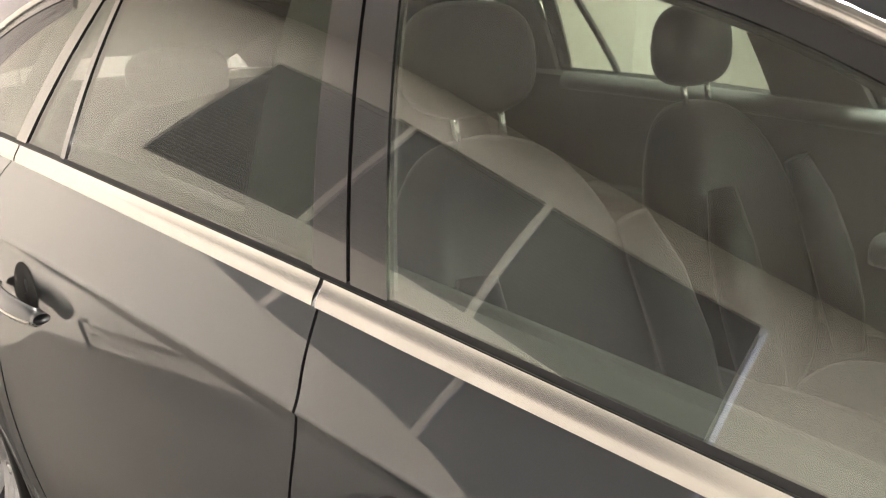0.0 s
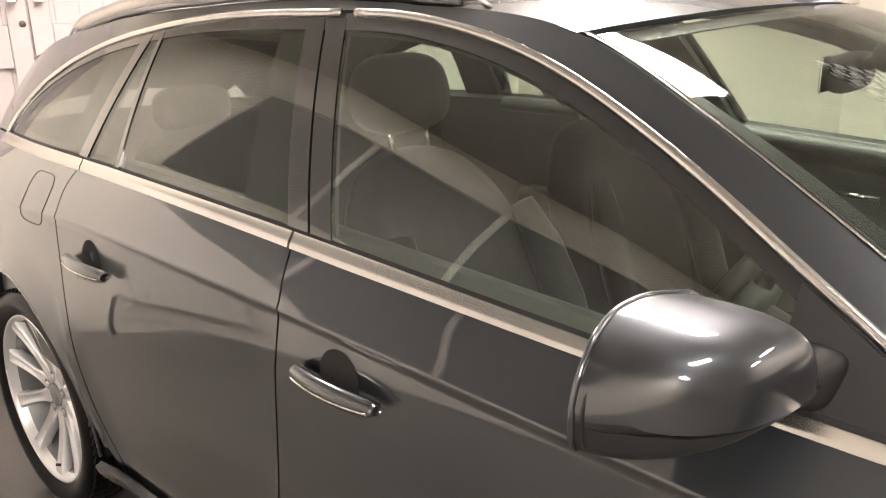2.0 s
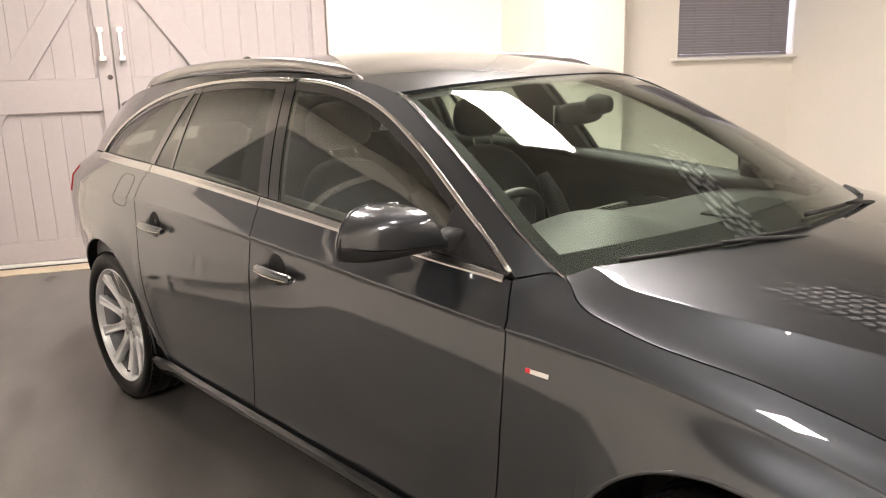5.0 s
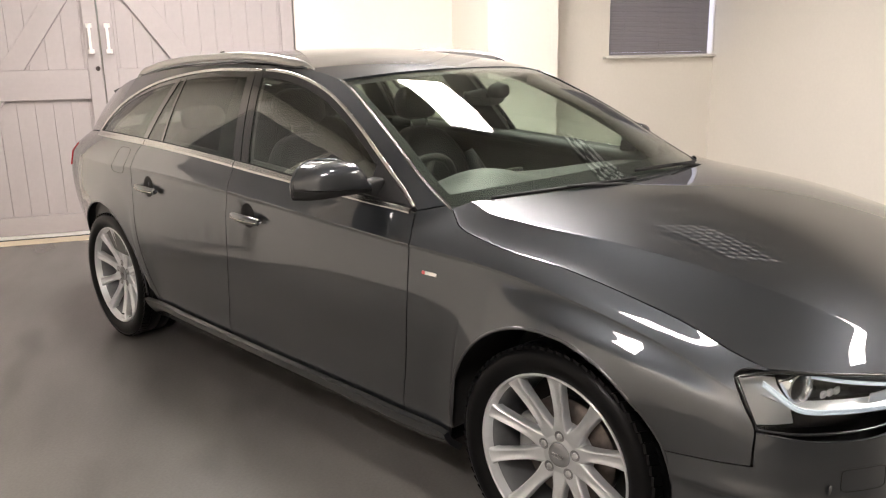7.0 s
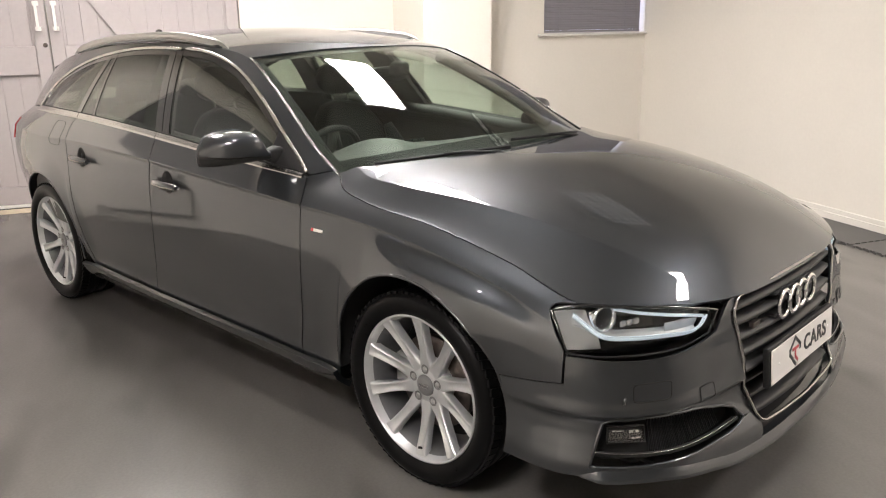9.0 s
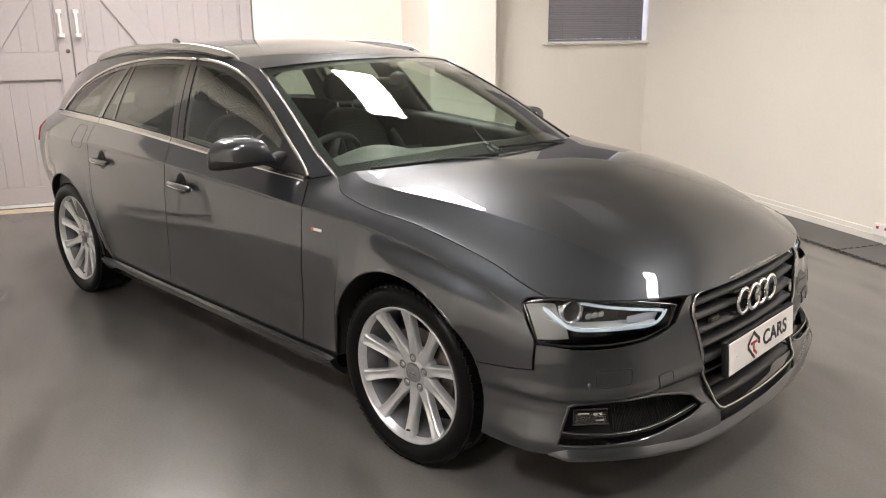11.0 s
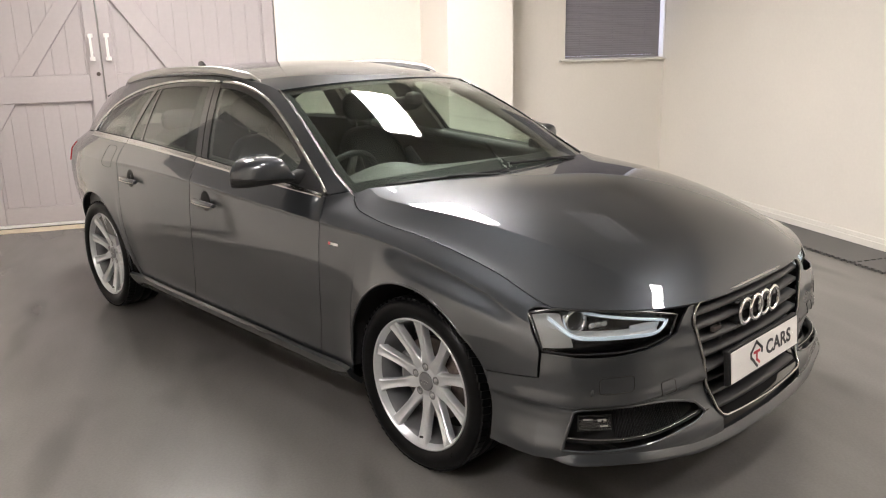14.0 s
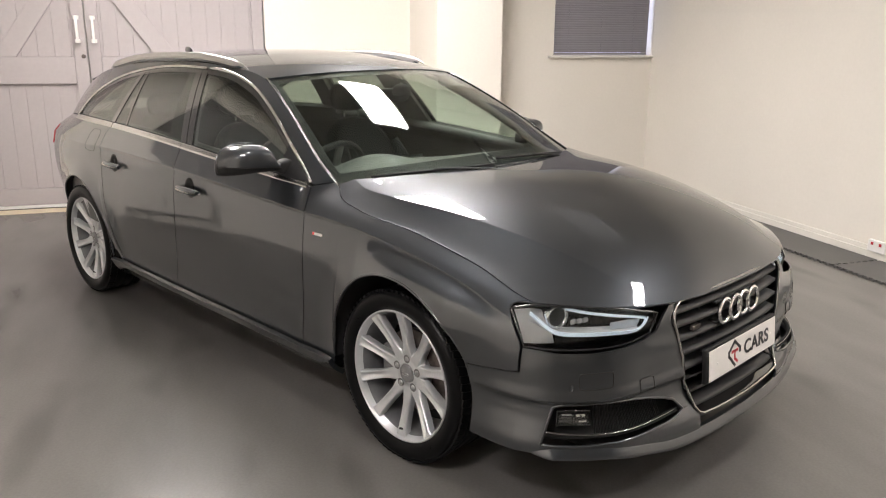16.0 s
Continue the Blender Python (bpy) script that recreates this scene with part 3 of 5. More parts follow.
def barn_door(b0, b1, hinge, label):
    d = fit_out("barn_door", label, "door", "pair of barn doors")
    n = round((b1 - b0) / 0.127)
    w = (b1 - b0) / n
    for i in range(n):
        part("plank", box((DA - 0.03, b0 + i * w + 0.0004, 0.03), (DA, b0 + (i + 1) * w - 0.0004, DOOR_H - 0.02), 0.0025, 1), BARN, d)
    pr = (DA + 0.002, DA + 0.030)
    s = 0.105
    for q in ((b0 + 0.003, b0 + s), (b1 - s, b1 - 0.003)):
        part("stile", box((pr[0], q[0], 0.03), (pr[1], q[1], DOOR_H - 0.02), 0.005), BARN, d)
    rails = ((0.032, 0.18), (1.09, 1.32), (DOOR_H - 0.17, DOOR_H - 0.02))
    for z0, z1 in rails:
        part("rail", box((pr[0], b0 + s + 0.002, z0), (pr[1], b1 - s - 0.002, z1), 0.005), BARN, d)
    # diagonal braces fall away from the meeting edge
    meet, way, end = (b1 - s - 0.003, -1, b0 + s + 0.003) if hinge < 0 else (b0 + s + 0.003, 1, b1 - s - 0.003)
    for z0, z1, run in ((1.322, DOOR_H - 0.172, 0.545), (0.182, 1.088, 0.59)):
        start = meet - way * 0.02 if z0 > 1 else meet + way * 0.69
        ang = math.atan2(z0 - z1, way * run)
        L = math.hypot(run, z1 - z0) + 0.5
        bm = box((0, -0.25, -0.076), (0.026, L, 0.076), 0.005)
        m = Matrix.Translation((pr[0] + 0.001, start + way * 0.02, z1)) @ Matrix.Rotation(ang, 4, "X")
        bmesh.ops.transform(bm, matrix=m, verts=bm.verts)
        lo_b, hi_b = sorted((meet, end))   # trimmed at the stiles and rails
        for co, no in (((0, lo_b, 0), (0, -1, 0)), ((0, hi_b, 0), (0, 1, 0)), ((0, 0, z0), (0, 0, -1)), ((0, 0, z1), (0, 0, 1))):
            bmesh.ops.bisect_plane(bm, geom=bm.verts[:] + bm.edges[:] + bm.faces[:], plane_co=co, plane_no=no, clear_outer=True)
            bmesh.ops.holes_fill(bm, edges=[e for e in bm.edges if e.is_boundary])
        for q in bm.faces:
            q.smooth = False
        bmesh.ops.recalc_face_normals(bm, faces=bm.faces)
        part("brace", bm, BARN, d)
    hb = (b1 - 0.062) if hinge < 0 else (b0 + 0.062)
    h = part("pull_handle", box((pr[1] + 0.045, hb - 0.011, 1.435), (pr[1] + 0.066, hb + 0.011, 1.665), 0.004), WHITE_PLASTIC, d, "white square pull handle")
    for z in (1.452, 1.648):
        part("handle_foot", box((pr[1], hb - 0.022, z - 0.017), (pr[1] + 0.047, hb + 0.022, z + 0.017), 0.004), WHITE_PLASTIC, h)
    return d


left_leaf = barn_door(DOOR_L, -2.213, -1, "tall mauve-grey planked barn door with diagonal braces, shut")
barn_door(-2.207, DOOR_R - 0.004, 1, "tall mauve-grey planked barn door with diagonal braces, shut")
v, f = lathe([(0.0, 0.012), (0.010, 0.012), (0.016, 0.008), (0.018, 0.0)], 16, "x")
lk = part("door_lock", mesh_of("door_lock", v, f), STEEL, left_leaf, "round steel lock cylinder")
lk.location = (DA + 0.030, -2.246, 1.322)
room("door_threshold", box((A0 - 0.09, DOOR_L, 0.002), (A0 - 0.012, DOOR_R, 0.028), 0.005), WHITE_PLASTIC, "white weather bar under the doors", "threshold", "structure")
room("door_threshold", box((A0 - 0.011, DOOR_L, -0.01), (A0 + 0.030, DOOR_R, 0.005), 0.002), BLACK, "black rubber draught strip before the doors", "threshold", "structure")
room("door_threshold", box((A0 + 0.035, DOOR_L, -0.01), (A0 + 0.20, DOOR_R - 0.3, 0.006), 0.003), STONE, "pale worn strip of floor before the doors", "threshold", "structure")

# ceiling light panels, the two fill panels among them
for i, (a, b, la, lb) in enumerate(PANELS):
    p = fit_out("ceiling_light", "flat white square light panel in the ceiling, lit, two of them added fill", "light", "ceiling light panels")
    q = CEILING - 0.012
    for lo, hi in (((a - la / 2 - 0.02, b - lb / 2 - 0.02, q), (a - la / 2, b + lb / 2 + 0.02, CEILING)), ((a + la / 2, b - lb / 2 - 0.02, q), (a + la / 2 + 0.02, b + lb / 2 + 0.02, CEILING)),
                   ((a - la / 2, b - lb / 2 - 0.02, q), (a + la / 2, b - lb / 2, CEILING)), ((a - la / 2, b + lb / 2, q), (a + la / 2, b + lb / 2 + 0.02, CEILING))):
        part("bezel", box(lo, hi, 0.003), WHITE_PLASTIC, p)
    part("diffuser", box((a - la / 2, b - lb / 2, q + 0.004), (a + la / 2, b + lb / 2, CEILING - 0.001)), PANEL_GLOW, p, "glowing white diffuser")

# a second kind of fitting: rows of small lit cells
lv = fit_out("louvre_light", "ceiling light fitting with rows of small lit cells", "light")
a, b, la, lb = LOUVRE
part("light_tray", box((a - la / 2, b - lb / 2, CEILING - 0.012), (a + la / 2, b + lb / 2, CEILING - 0.001), 0.003), BLACK, lv, "dark fitting tray")
for i in range(9):
    for k in range(5):
        c0, c1 = a - la / 2 + la * (i + 0.5) / 9, b - lb / 2 + lb * (k + 0.5) / 5
        o = part("louvre_cell", mesh_of("louvre_cell", *blob((0.045, 0.038, 0.012), (c0, c1, CEILING - 0.020), 3.0, 6, 12)), LOUVRE_GLOW, lv) if i + k == 0 else new("louvre_cell", first_cell)
        if i + k == 0:
            first_cell, c00 = o.data, (c0, c1)
        else:
            o.parent, o.location = lv, (c0 - c00[0], c1 - c00[1], 0)


# ---- the car: an estate, its front axle over the origin, x forward, right-hand side at minus y ----
car = thing("estate_car", "dark grey metallic estate car with silver alloys and chrome trim", "car")
AX_R = -2.808
WR = 0.325          # height of the axles
ARCH = 0.378

lerp = lambda a, b, t: a + (b - a) * t
lin = lambda *v: np.linspace(*v)
GAPF = lambda v: herm([0, 1, 1.5, 3, 4, 5.3, 6.3, 7], [-.606, -.614, -.612, -.562, -.548, -.557, -.580, -.593], v)      # bonnet-side edge of the front door
GAPM = lambda v: herm([0, 1.2, 2, 3, 4, 5, 5.9, 7], [-1.72, -1.713, -1.695, -1.640, -1.620, -1.598, -1.612, -1.627], v)  # between the doors
GAPR = lambda v: herm([0, 1.2, 2.2, 3.1, 4.4, 5.3, 6.3, 7], [-2.28, -2.33, -2.40, -2.445, -2.455, -2.468, -2.470, -2.437], v)  # behind the rear door


def at(x, v, off=0.0):
    y, z = skin(x, v)
    return np.stack([np.broadcast_to(x, y.shape) + 0.0, -(y + off), z], -1)


def v_of_z(x, z):
    """The v at which the skin has height z."""
    lo, hi = np.zeros_like(x) + 0.0, np.zeros_like(x) + 7.0
    for _ in range(40):
        mid = (lo + hi) / 2
        high = skin(x, mid)[1] > z
        hi, lo = np.where(high, mid, hi), np.where(high, lo, mid)
    return (lo + hi) / 2


def arch_v(x, centre, low=1.0):
    """Lower edge of a panel: the wheel's arch, or v = low away from it."""
    d = np.abs(x - centre)
    z = WR + 0.008 + np.sqrt(np.maximum(ARCH**2 - d**2, 0))
    return np.where(d < ARCH, np.maximum(v_of_z(x, z), low), low)


def spread(a, b, n, dense=()):
    """n columns from a to b, with more of them about the places in dense."""
    t = lin(0, 1, 400)
    x = lerp(a, b, t)
    w = np.ones_like(x) + sum(6 * np.exp(-(((x - d) / 0.035) ** 2)) for d in dense)
    c = np.cumsum(w)
    c = (c - c[0]) / (c[-1] - c[0])
    return np.interp(lin(0, 1, n), c, t)


G = 0.0022  # half of a panel gap


def patch(left, right, vb, vt, nx=60, nv=56, dense=()):
    """Grid on the skin between two gap curves x(v), and from vb(x) to vt(x)."""
    p = spread(float(left(4.0)), float(right(4.0)), nx, dense)[:, None]
    n1 = int(nv * 0.68)
    qa, qb = lin(0, 1, n1)[None], lin(0, 1, nv - n1)[None]
    x = lerp(left(4.0), right(4.0), p) + 0 * lin(0, 1, nv)[None]
    for _ in range(8):
        lo, hi = vb(x[:, :1]) + 0 * x, vt(x[:, -1:]) + 0 * x
        fold = np.clip(4.97, lo, hi)   # a row of the grid on each side of the shoulder's crease
        v = np.concatenate([lerp(lo[:, :n1], fold[:, :n1], qa), lerp(np.minimum(fold + 0.06, hi)[:, n1:], hi[:, n1:], qb)], 1)
        x = lerp(left(v), right(v), p)
    return at(x, v)


const = lambda c: (lambda x: np.zeros_like(np.asarray(x, float)) + c)
# where the wing ends: along the bumper's seam and round the headlamp
WINGX = lambda v: herm([2.6, 3.0, 3.4, 3.9, 5.0, 6.1, 6.6, 7.0], [.553, .553, .553, .5525, .505, .486, .505, .546], v)
SEAM = lambda x: herm([.33, .45, .56], [.486, .503, .517], x)
wing_low = lambda x: np.where(x > 0.30, np.maximum(arch_v(x, 0.0, 0.9), v_of_z(x, SEAM(x)) * np.clip((x - 0.30) / 0.02, 0, 1)), arch_v(x, 0.0, 0.9))
fender = patch(lambda v: GAPF(v) + G, lambda v: WINGX(v) - G, wing_low, const(6.98), 130, 70, (-ARCH, 0.31))
both("front_wing", fender, PAINT, car)
doors_f = both("front_door", patch(lambda v: GAPM(v) + G, lambda v: GAPF(v) - G, const(0.98), const(6.90), 60, 64), PAINT, car)
doors_r = both("rear_door", patch(lambda v: GAPR(v) + G, lambda v: GAPM(v) - G, lambda x: arch_v(x, AX_R, 0.98), const(6.90), 60, 64), PAINT, car)
both("quarter_panel", patch(const(-3.792), lambda v: GAPR(v) - G, lambda x: arch_v(x, AX_R, 0.9), const(6.97), 110, 64, (AX_R - ARCH, AX_R + ARCH)), PAINT, car)

# side skirts stand a little proud under the doors
sx, sv = np.meshgrid(lin(AX_R + ARCH + 0.02, -ARCH - 0.004, 60), lin(0, 1, 12), indexing="ij")
swell = 0.004 + 0.027 * sv**0.7
sk_ = at(sx, sv * 1.12 - 0.02)
sk_[..., 1] -= swell
sk_[..., 2] -= 0.020 * (1 - sv) * np.clip((-ARCH - 0.004 - sx) / 0.16, 0, 1)
both("side_skirt", sk_, PAINT, car, 0.02, (0, -1, -0.1))
both("sill_underside", np.stack([np.minimum(sx, -ARCH - 0.09), -lerp(0.55, 0.825, sv), lerp(0.17, 0.185, sv)], -1), BLACK, car, 0.01, (0, 0, -1))

# ---- cabin side: windows, pillars, chrome ----
XD = [-3.20, -3.14, -3.02, -2.90, -2.70, -2.37, -1.80, -1.53, -1.28, -1.03, -0.80, -0.60]
ZD = [1.020, 1.080, 1.165, 1.220, 1.280, 1.334, 1.358, 1.347, 1.291, 1.186, 1.060, 0.946]
dlo = lambda x: herm(XD, ZD, x)


def side(x, z, off=0.0):
    """A point on the cabin's side at x and height z."""
    bz, tz = belt(x)[1], roof_edge(x)[1]
    return at(x, 7 + np.clip((z - bz) / np.maximum(tz - bz, 1e-4), 0, 1), off)


def window_patch(rear, front, up=0.010, down=0.010, nx=40, nz=24, off=-0.006, top=None):
    """Grid on the cabin's side between two slanted edges x(z), from the belt to the chrome arc."""
    p, q = lin(0, 1, nx)[:, None], lin(0, 1, nz)[None]
    z = 1.15 + 0 * p * q
    for _ in range(10):
        x = lerp(rear(z), front(z), p)
        lo, hi = belt(x)[1] + down, np.maximum(dlo(x) - up, belt(x)[1] + down + 0.002)
        z = lerp(lo, hi, q)
    return side(x, z, off)


B_FRONT = lambda z: -1.555 - 0.50 * (z - 1.01)   # front window's rear edge
B_REAR = lambda z: -1.640 - 0.50 * (z - 1.01)    # rear window's front edge
C_A = lambda z: -2.275 - 0.30 * (z - 1.04)       # rear window's rear edge
C_B = lambda z: -2.445 + 0.12 * (z - 1.04)       # rear edge of the door's small fixed pane
C_C = lambda z: -2.480 + 0.14 * (z - 1.04)       # quarter window's front edge
SAIL = lambda z: -0.835 - 0.02 * (z - 1.0)
for nm, rear, front, mat_, parents in (
    ("window_pane", lambda z: B_FRONT(z) + 0.012, lambda z: SAIL(z) - 0.006, GLASS, doors_f),
    ("window_pane", lambda z: C_A(z) + 0.006, lambda z: B_REAR(z) - 0.012, PRIVACY, doors_r),
    ("fixed_pane", lambda z: C_B(z) + 0.006, lambda z: C_A(z) - 0.010, PRIVACY, doors_r),
    ("quarter_window", lambda z: -3.165 + 0 * z, lambda z: C_C(z) - 0.006, PRIVACY, car)):
    both(nm, window_patch(rear, front, 0.016, 0.006, 44, 24, -0.006), mat_, parents, 0.003)
for nm, rear, front in (("pillar_cover", lambda z: B_REAR(z) - 0.012 + 0.0, lambda z: -1.600 - 0.50 * (z - 1.01)), ("pillar_cover", lambda z: -1.594 - 0.50 * (z - 1.01), lambda z: B_FRONT(z) + 0.012),
                        ("window_divider", lambda z: C_A(z) - 0.010, lambda z: C_A(z) + 0.006), ("window_divider", lambda z: C_C(z) - 0.006, lambda z: C_B(z) + 0.006)):
    both(nm, window_patch(rear, front, 0.012, 0.008, 8, 24, -0.003), GLOSS_BLACK, car, 0.012)
both("mirror_sail", window_patch(lambda z: SAIL(z) - 0.004, lambda z: -0.625 + 0 * z, 0.012, 0.010, 16, 20, -0.003), BLACK, car, 0.01)
# dark window frame under the chrome arc
arc_x = np.concatenate([lin(-3.195, -2.9, 22), lin(-2.88, -1.0, 50), lin(-0.98, -0.605, 20)])
inner = np.stack([side(arc_x, np.maximum(dlo(arc_x) - w, belt(arc_x)[1] + 0.004), -0.004) for w in lin(0.002, 0.030, 4)], 1)
both("window_frame", inner, GLOSS_BLACK, car, 0.02)
belt_frame = np.stack([side(arc_x[4:], belt(arc_x[4:])[1] + w, -0.005) for w in lin(0.003, 0.009, 3)], 1)
both("window_seal", belt_frame, BLACK, car, 0.02)
for sgn in (1, -1):
    pts = side(arc_x, dlo(arc_x), 0.001) * (1, sgn, 1)
    rod("chrome_arc", pts[arc_x < -1.70], 0.0075, CHROME, car, 8, 0.7, (0, 0.3, 1))
    rod("chrome_arc", pts[arc_x > -1.72], 0.0075, CHROME, car, 8, 0.7, (0, 0.3, 1))
for x0, x1 in ((-3.19, -2.44), (-2.434, -1.63), (-1.624, -0.611)):
    bx, bv = np.meshgrid(lin(x0, x1, 40), lin(0, 1, 6), indexing="ij")
    bz = belt(bx)[1]
    P = at(bx, np.where(bv < 0.6, 6.70 + bv * 0.5, 7.0), 0.0)
    z = bz + lerp(lerp(-0.019, -0.009, np.clip((bx + 1.5) / 0.9, 0, 1)), 0.007, bv)
    P = at(bx, v_of_z(bx, z), 0.0)
    P[..., 1] -= 0.003 + 0.004 * np.sin(np.pi * bv)
    P[..., 2] = z
    both("chrome_waist_strip", P, CHROME, car, 0.008)

# body-coloured frame above the chrome, running down the windscreen pillar
fx = np.concatenate([lin(-3.74, -1.2, 70), lin(-1.18, -0.52, 40)])
cols = []
for w in lin(0, 1, 10):
    base = np.where(fx < -3.2, belt(fx)[1] + 0.004, np.where(fx > -0.6, belt(fx)[1] + 0.003, np.minimum(dlo(fx) + 0.004, roof_edge(fx)[1] - 0.006)))
    cols.append(side(fx, lerp(base, roof_edge(fx)[1], w)))
both("roof_frame", np.stack(cols, 1), PAINT, car, 0.01)


# ---- roof, screen, bonnet ----
def screen_edge(t):
    x = lerp(-0.485, -1.225, t)
    y, z = roof_edge(x)
    return x, y, z


def screen(s, t):
    x, y, z = screen_edge(t)
    c = 1 - np.abs(s) ** 2.2
    bow = 0.016 * np.sin(np.pi * t)
    return np.stack([x + c * lerp(0.255, 0.115, t) + bow * 0.5, s * (y - 0.018), z + c * lerp(0.045, 0.030, t) + bow * c + 0.001], -1)


S, Tt = np.meshgrid(lin(-1, 1, 49), lin(0.0, 1.0, 33), indexing="ij")
panel("windscreen", screen(S, lerp(0.015, 0.985, Tt)), SCREEN, car, 0.005, (1, 0, 1), "raked clear windscreen mirroring the ceiling lights")
# black print round the screen's edge, set just inside the glass
for s0, s1, t0, t1, nm in ((-1, 1, 0.0, 0.115, "screen_band"), (-1, 1, 0.955, 1.0, "screen_band"), (-1, -0.955, 0.116, 0.954, "screen_band"), (0.955, 1, 0.116, 0.954, "screen_band")):
    a_, b_ = np.meshgrid(lin(s0, s1, 41 if s1 - s0 > 1 else 4), lin(t0, t1, 6 if s1 - s0 > 1 else 30), indexing="ij")
    Pp = screen(a_, b_)
    Pp[..., 2] -= 0.010
    Pp[..., 0] -= 0.006
    panel(nm, Pp, BLACK, car, 0.002, (1, 0, 1))
# bright trim down the side of the screen
for sgn in (1, -1):
    tt = lin(0.0, 1.0, 30)
    x, y, z = screen_edge(tt)
    rod("screen_trim", np.stack([x, sgn * (y - 0.010), z + 0.002], -1), 0.0040, GLOSS_BLACK, car, 8, 0.8)
    rod("screen_trim", np.stack([x + 0.001, sgn * (y - 0.0035), z + 0.003], -1), 0.0018, CHROME, car, 6)


def roof(x0, s):
    """x0: station along the edge; s across."""
    y, z = roof_edge(x0)
    c = 1 - np.abs(s) ** 2.6
    f = np.clip((x0 + 3.4) / 2.2, 0, 1)
    front = np.clip((x0 + 2.2) / 0.98, 0, 1)
    return np.stack([x0 + c * 0.115 * front**2 - 0.07 * c * (1 - f), s * y, z + c * herm([-3.8, -3.4, -2.2, -1.7, -1.23], [.045, .046, .062, .056, .030], x0)], -1)


Xr, S = np.meshgrid(lin(-3.38, -1.232, 70), lin(-1, 1, 57), indexing="ij")
panel("roof_panel", roof(Xr, S), PAINT, car, 0.01, (0, 0, 1), "smooth dark grey roof skin")
Xr, S = np.meshgrid(lin(-3.80, -3.392, 24), lin(-1, 1, 41), indexing="ij")
tail = roof(Xr, S)
panel("tailgate", tail, PAINT, car, 0.012, (-1, 0, 1))
Xr, S = np.meshgrid(lin(-3.73, -3.45, 14), lin(-0.9, 0.9, 31), indexing="ij")
rw = roof(Xr, S)
rw[..., 2] += 0.004
panel("rear_window", rw, PRIVACY, car, 0.004, (-1, 0, 1))
Xs, S = np.meshgrid(lin(-3.50, -3.36, 10), lin(-0.93, 0.93, 31), indexing="ij")
sp = roof(Xs, S)
sp[..., 2] += 0.012 + 0.028 * np.clip((-3.36 - Xs) / 0.14, 0, 1)
panel("roof_spoiler", sp, PAINT, car, 0.022, (0, 0, 1))
# tail: the closed end under the rear window
vv = lin(0.6, 7, 30)
yy, zz = skin(np.full(30, -3.79), vv)
s_ = lin(-1, 1, 31)
tailP = np.stack([-3.79 - 0.06 * (1 - s_[:, None] ** 2) + 0 * yy[None], s_[:, None] * yy[None], 0 * s_[:, None] + zz[None]], -1)
panel("rear_end", tailP, PAINT, car, 0.01, (-1, 0, 0))
tx, tv = np.meshgrid(lin(-3.775, -3.50, 16), lin(4.3, 5.8, 12), indexing="ij")
both("tail_lamp", at(tx, tv, 0.006), RED_LENS, car, 0.01, label="red rear lamp wrapping round the corner")

# roof rails
for sgn in (-1, 1):
    t = lin(0, 1, 60)
    x = lerp(-3.06, -1.405, t)
    y, z = roof_edge(x)
    lift = 0.030 * np.clip(np.sin(np.pi * t), 0, 1) ** 0.32 + 0.004
    tap = np.clip(np.minimum(t, 1 - t) * 16, 0.25, 1)
    rod("roof_rail", np.stack([x, sgn * (y - 0.012), z + lift], -1), 0.0185, RAIL, car, 12, 0.75, taper=tap, label="brushed aluminium roof rail")
    rod("rail_foot", np.stack([x[2:-2], sgn * (y - 0.012)[2:-2], (z + lift * 0.45)[2:-2]], -1), 0.011, PAINT, car, 8, 0.8)
fin = blob((0.05, 0.011, 0.032), (-3.05, 0, 1.395 + 0.012), 2.2, 12, 20, lambda x, y, z: (x - 0.5 * (z + 1) * 0.6, y * (1.1 - 0.4 * z), z))
part("roof_aerial", mesh_of("roof_aerial", *fin), GLOSS_BLACK, car)

HOODX = (-0.494, 0.545)
CROWN = np.polyfit([0, .15, .35, .55, .75, .88, .95, 1.0], [.988, .982, .958, .918, .852, .785, .738, .688], 5)  # the bonnet's middle line


bonnet_ridge = lambda p: herm([0, .085, .30, .52, .64, .75, .86, .93, 1.0], [.935, .908, .863, .812, .778, .742, .686, .640, .585], p)   # the crease, from the screen's corner to the lamp


def bonnet(p, s):
    xe = lerp(HOODX[0], HOODX[1], p)
    ye, ze = belt(xe)
    xc = lerp(-0.225, 0.832, p)
    zc = np.polyval(CROWN, p)
    a = np.abs(s)
    cx = 1 - a ** lerp(2.2, 3.4, p)
    ridge = bonnet_ridge(p)
    fall = np.clip((a - ridge) / (1 - ridge), 0, 1)
    keep = lerp(0.46, 0.82, np.clip(p, 0, 1))   # height left at the crease, of the rise over the edge
    folded = np.where(a < ridge, 1 - (1 - keep) * (a / ridge) ** 2.4, keep * (1 - fall) ** 1.35)
    cz = lerp(1 - a ** 2.9, folded, np.clip((1.0 - p) / 0.10, 0, 1))
    x = xe + (xc - xe) * cx
    z = ze + (zc - ze) * cz
    return np.stack([x, s * (ye - 0.004), z], -1)


Pp, S = np.meshgrid(lin(0, 1, 80), np.concatenate([lin(0, .97, 60), lin(.985, 1, 4), lin(1.03, 2, 24)]), indexing="ij")
S = np.where(S < 1, S * bonnet_ridge(Pp), lerp(bonnet_ridge(Pp), 1.0, S - 1))   # columns gather on both sides of the crease
Pp, S = np.concatenate([Pp[:, :0:-1], Pp], 1), np.concatenate([-S[:, :0:-1], S], 1)
panel("bonnet", bonnet(Pp, S), PAINT, car, 0.012, (0, 0, 1), "long dark grey bonnet mirroring ceiling lights")
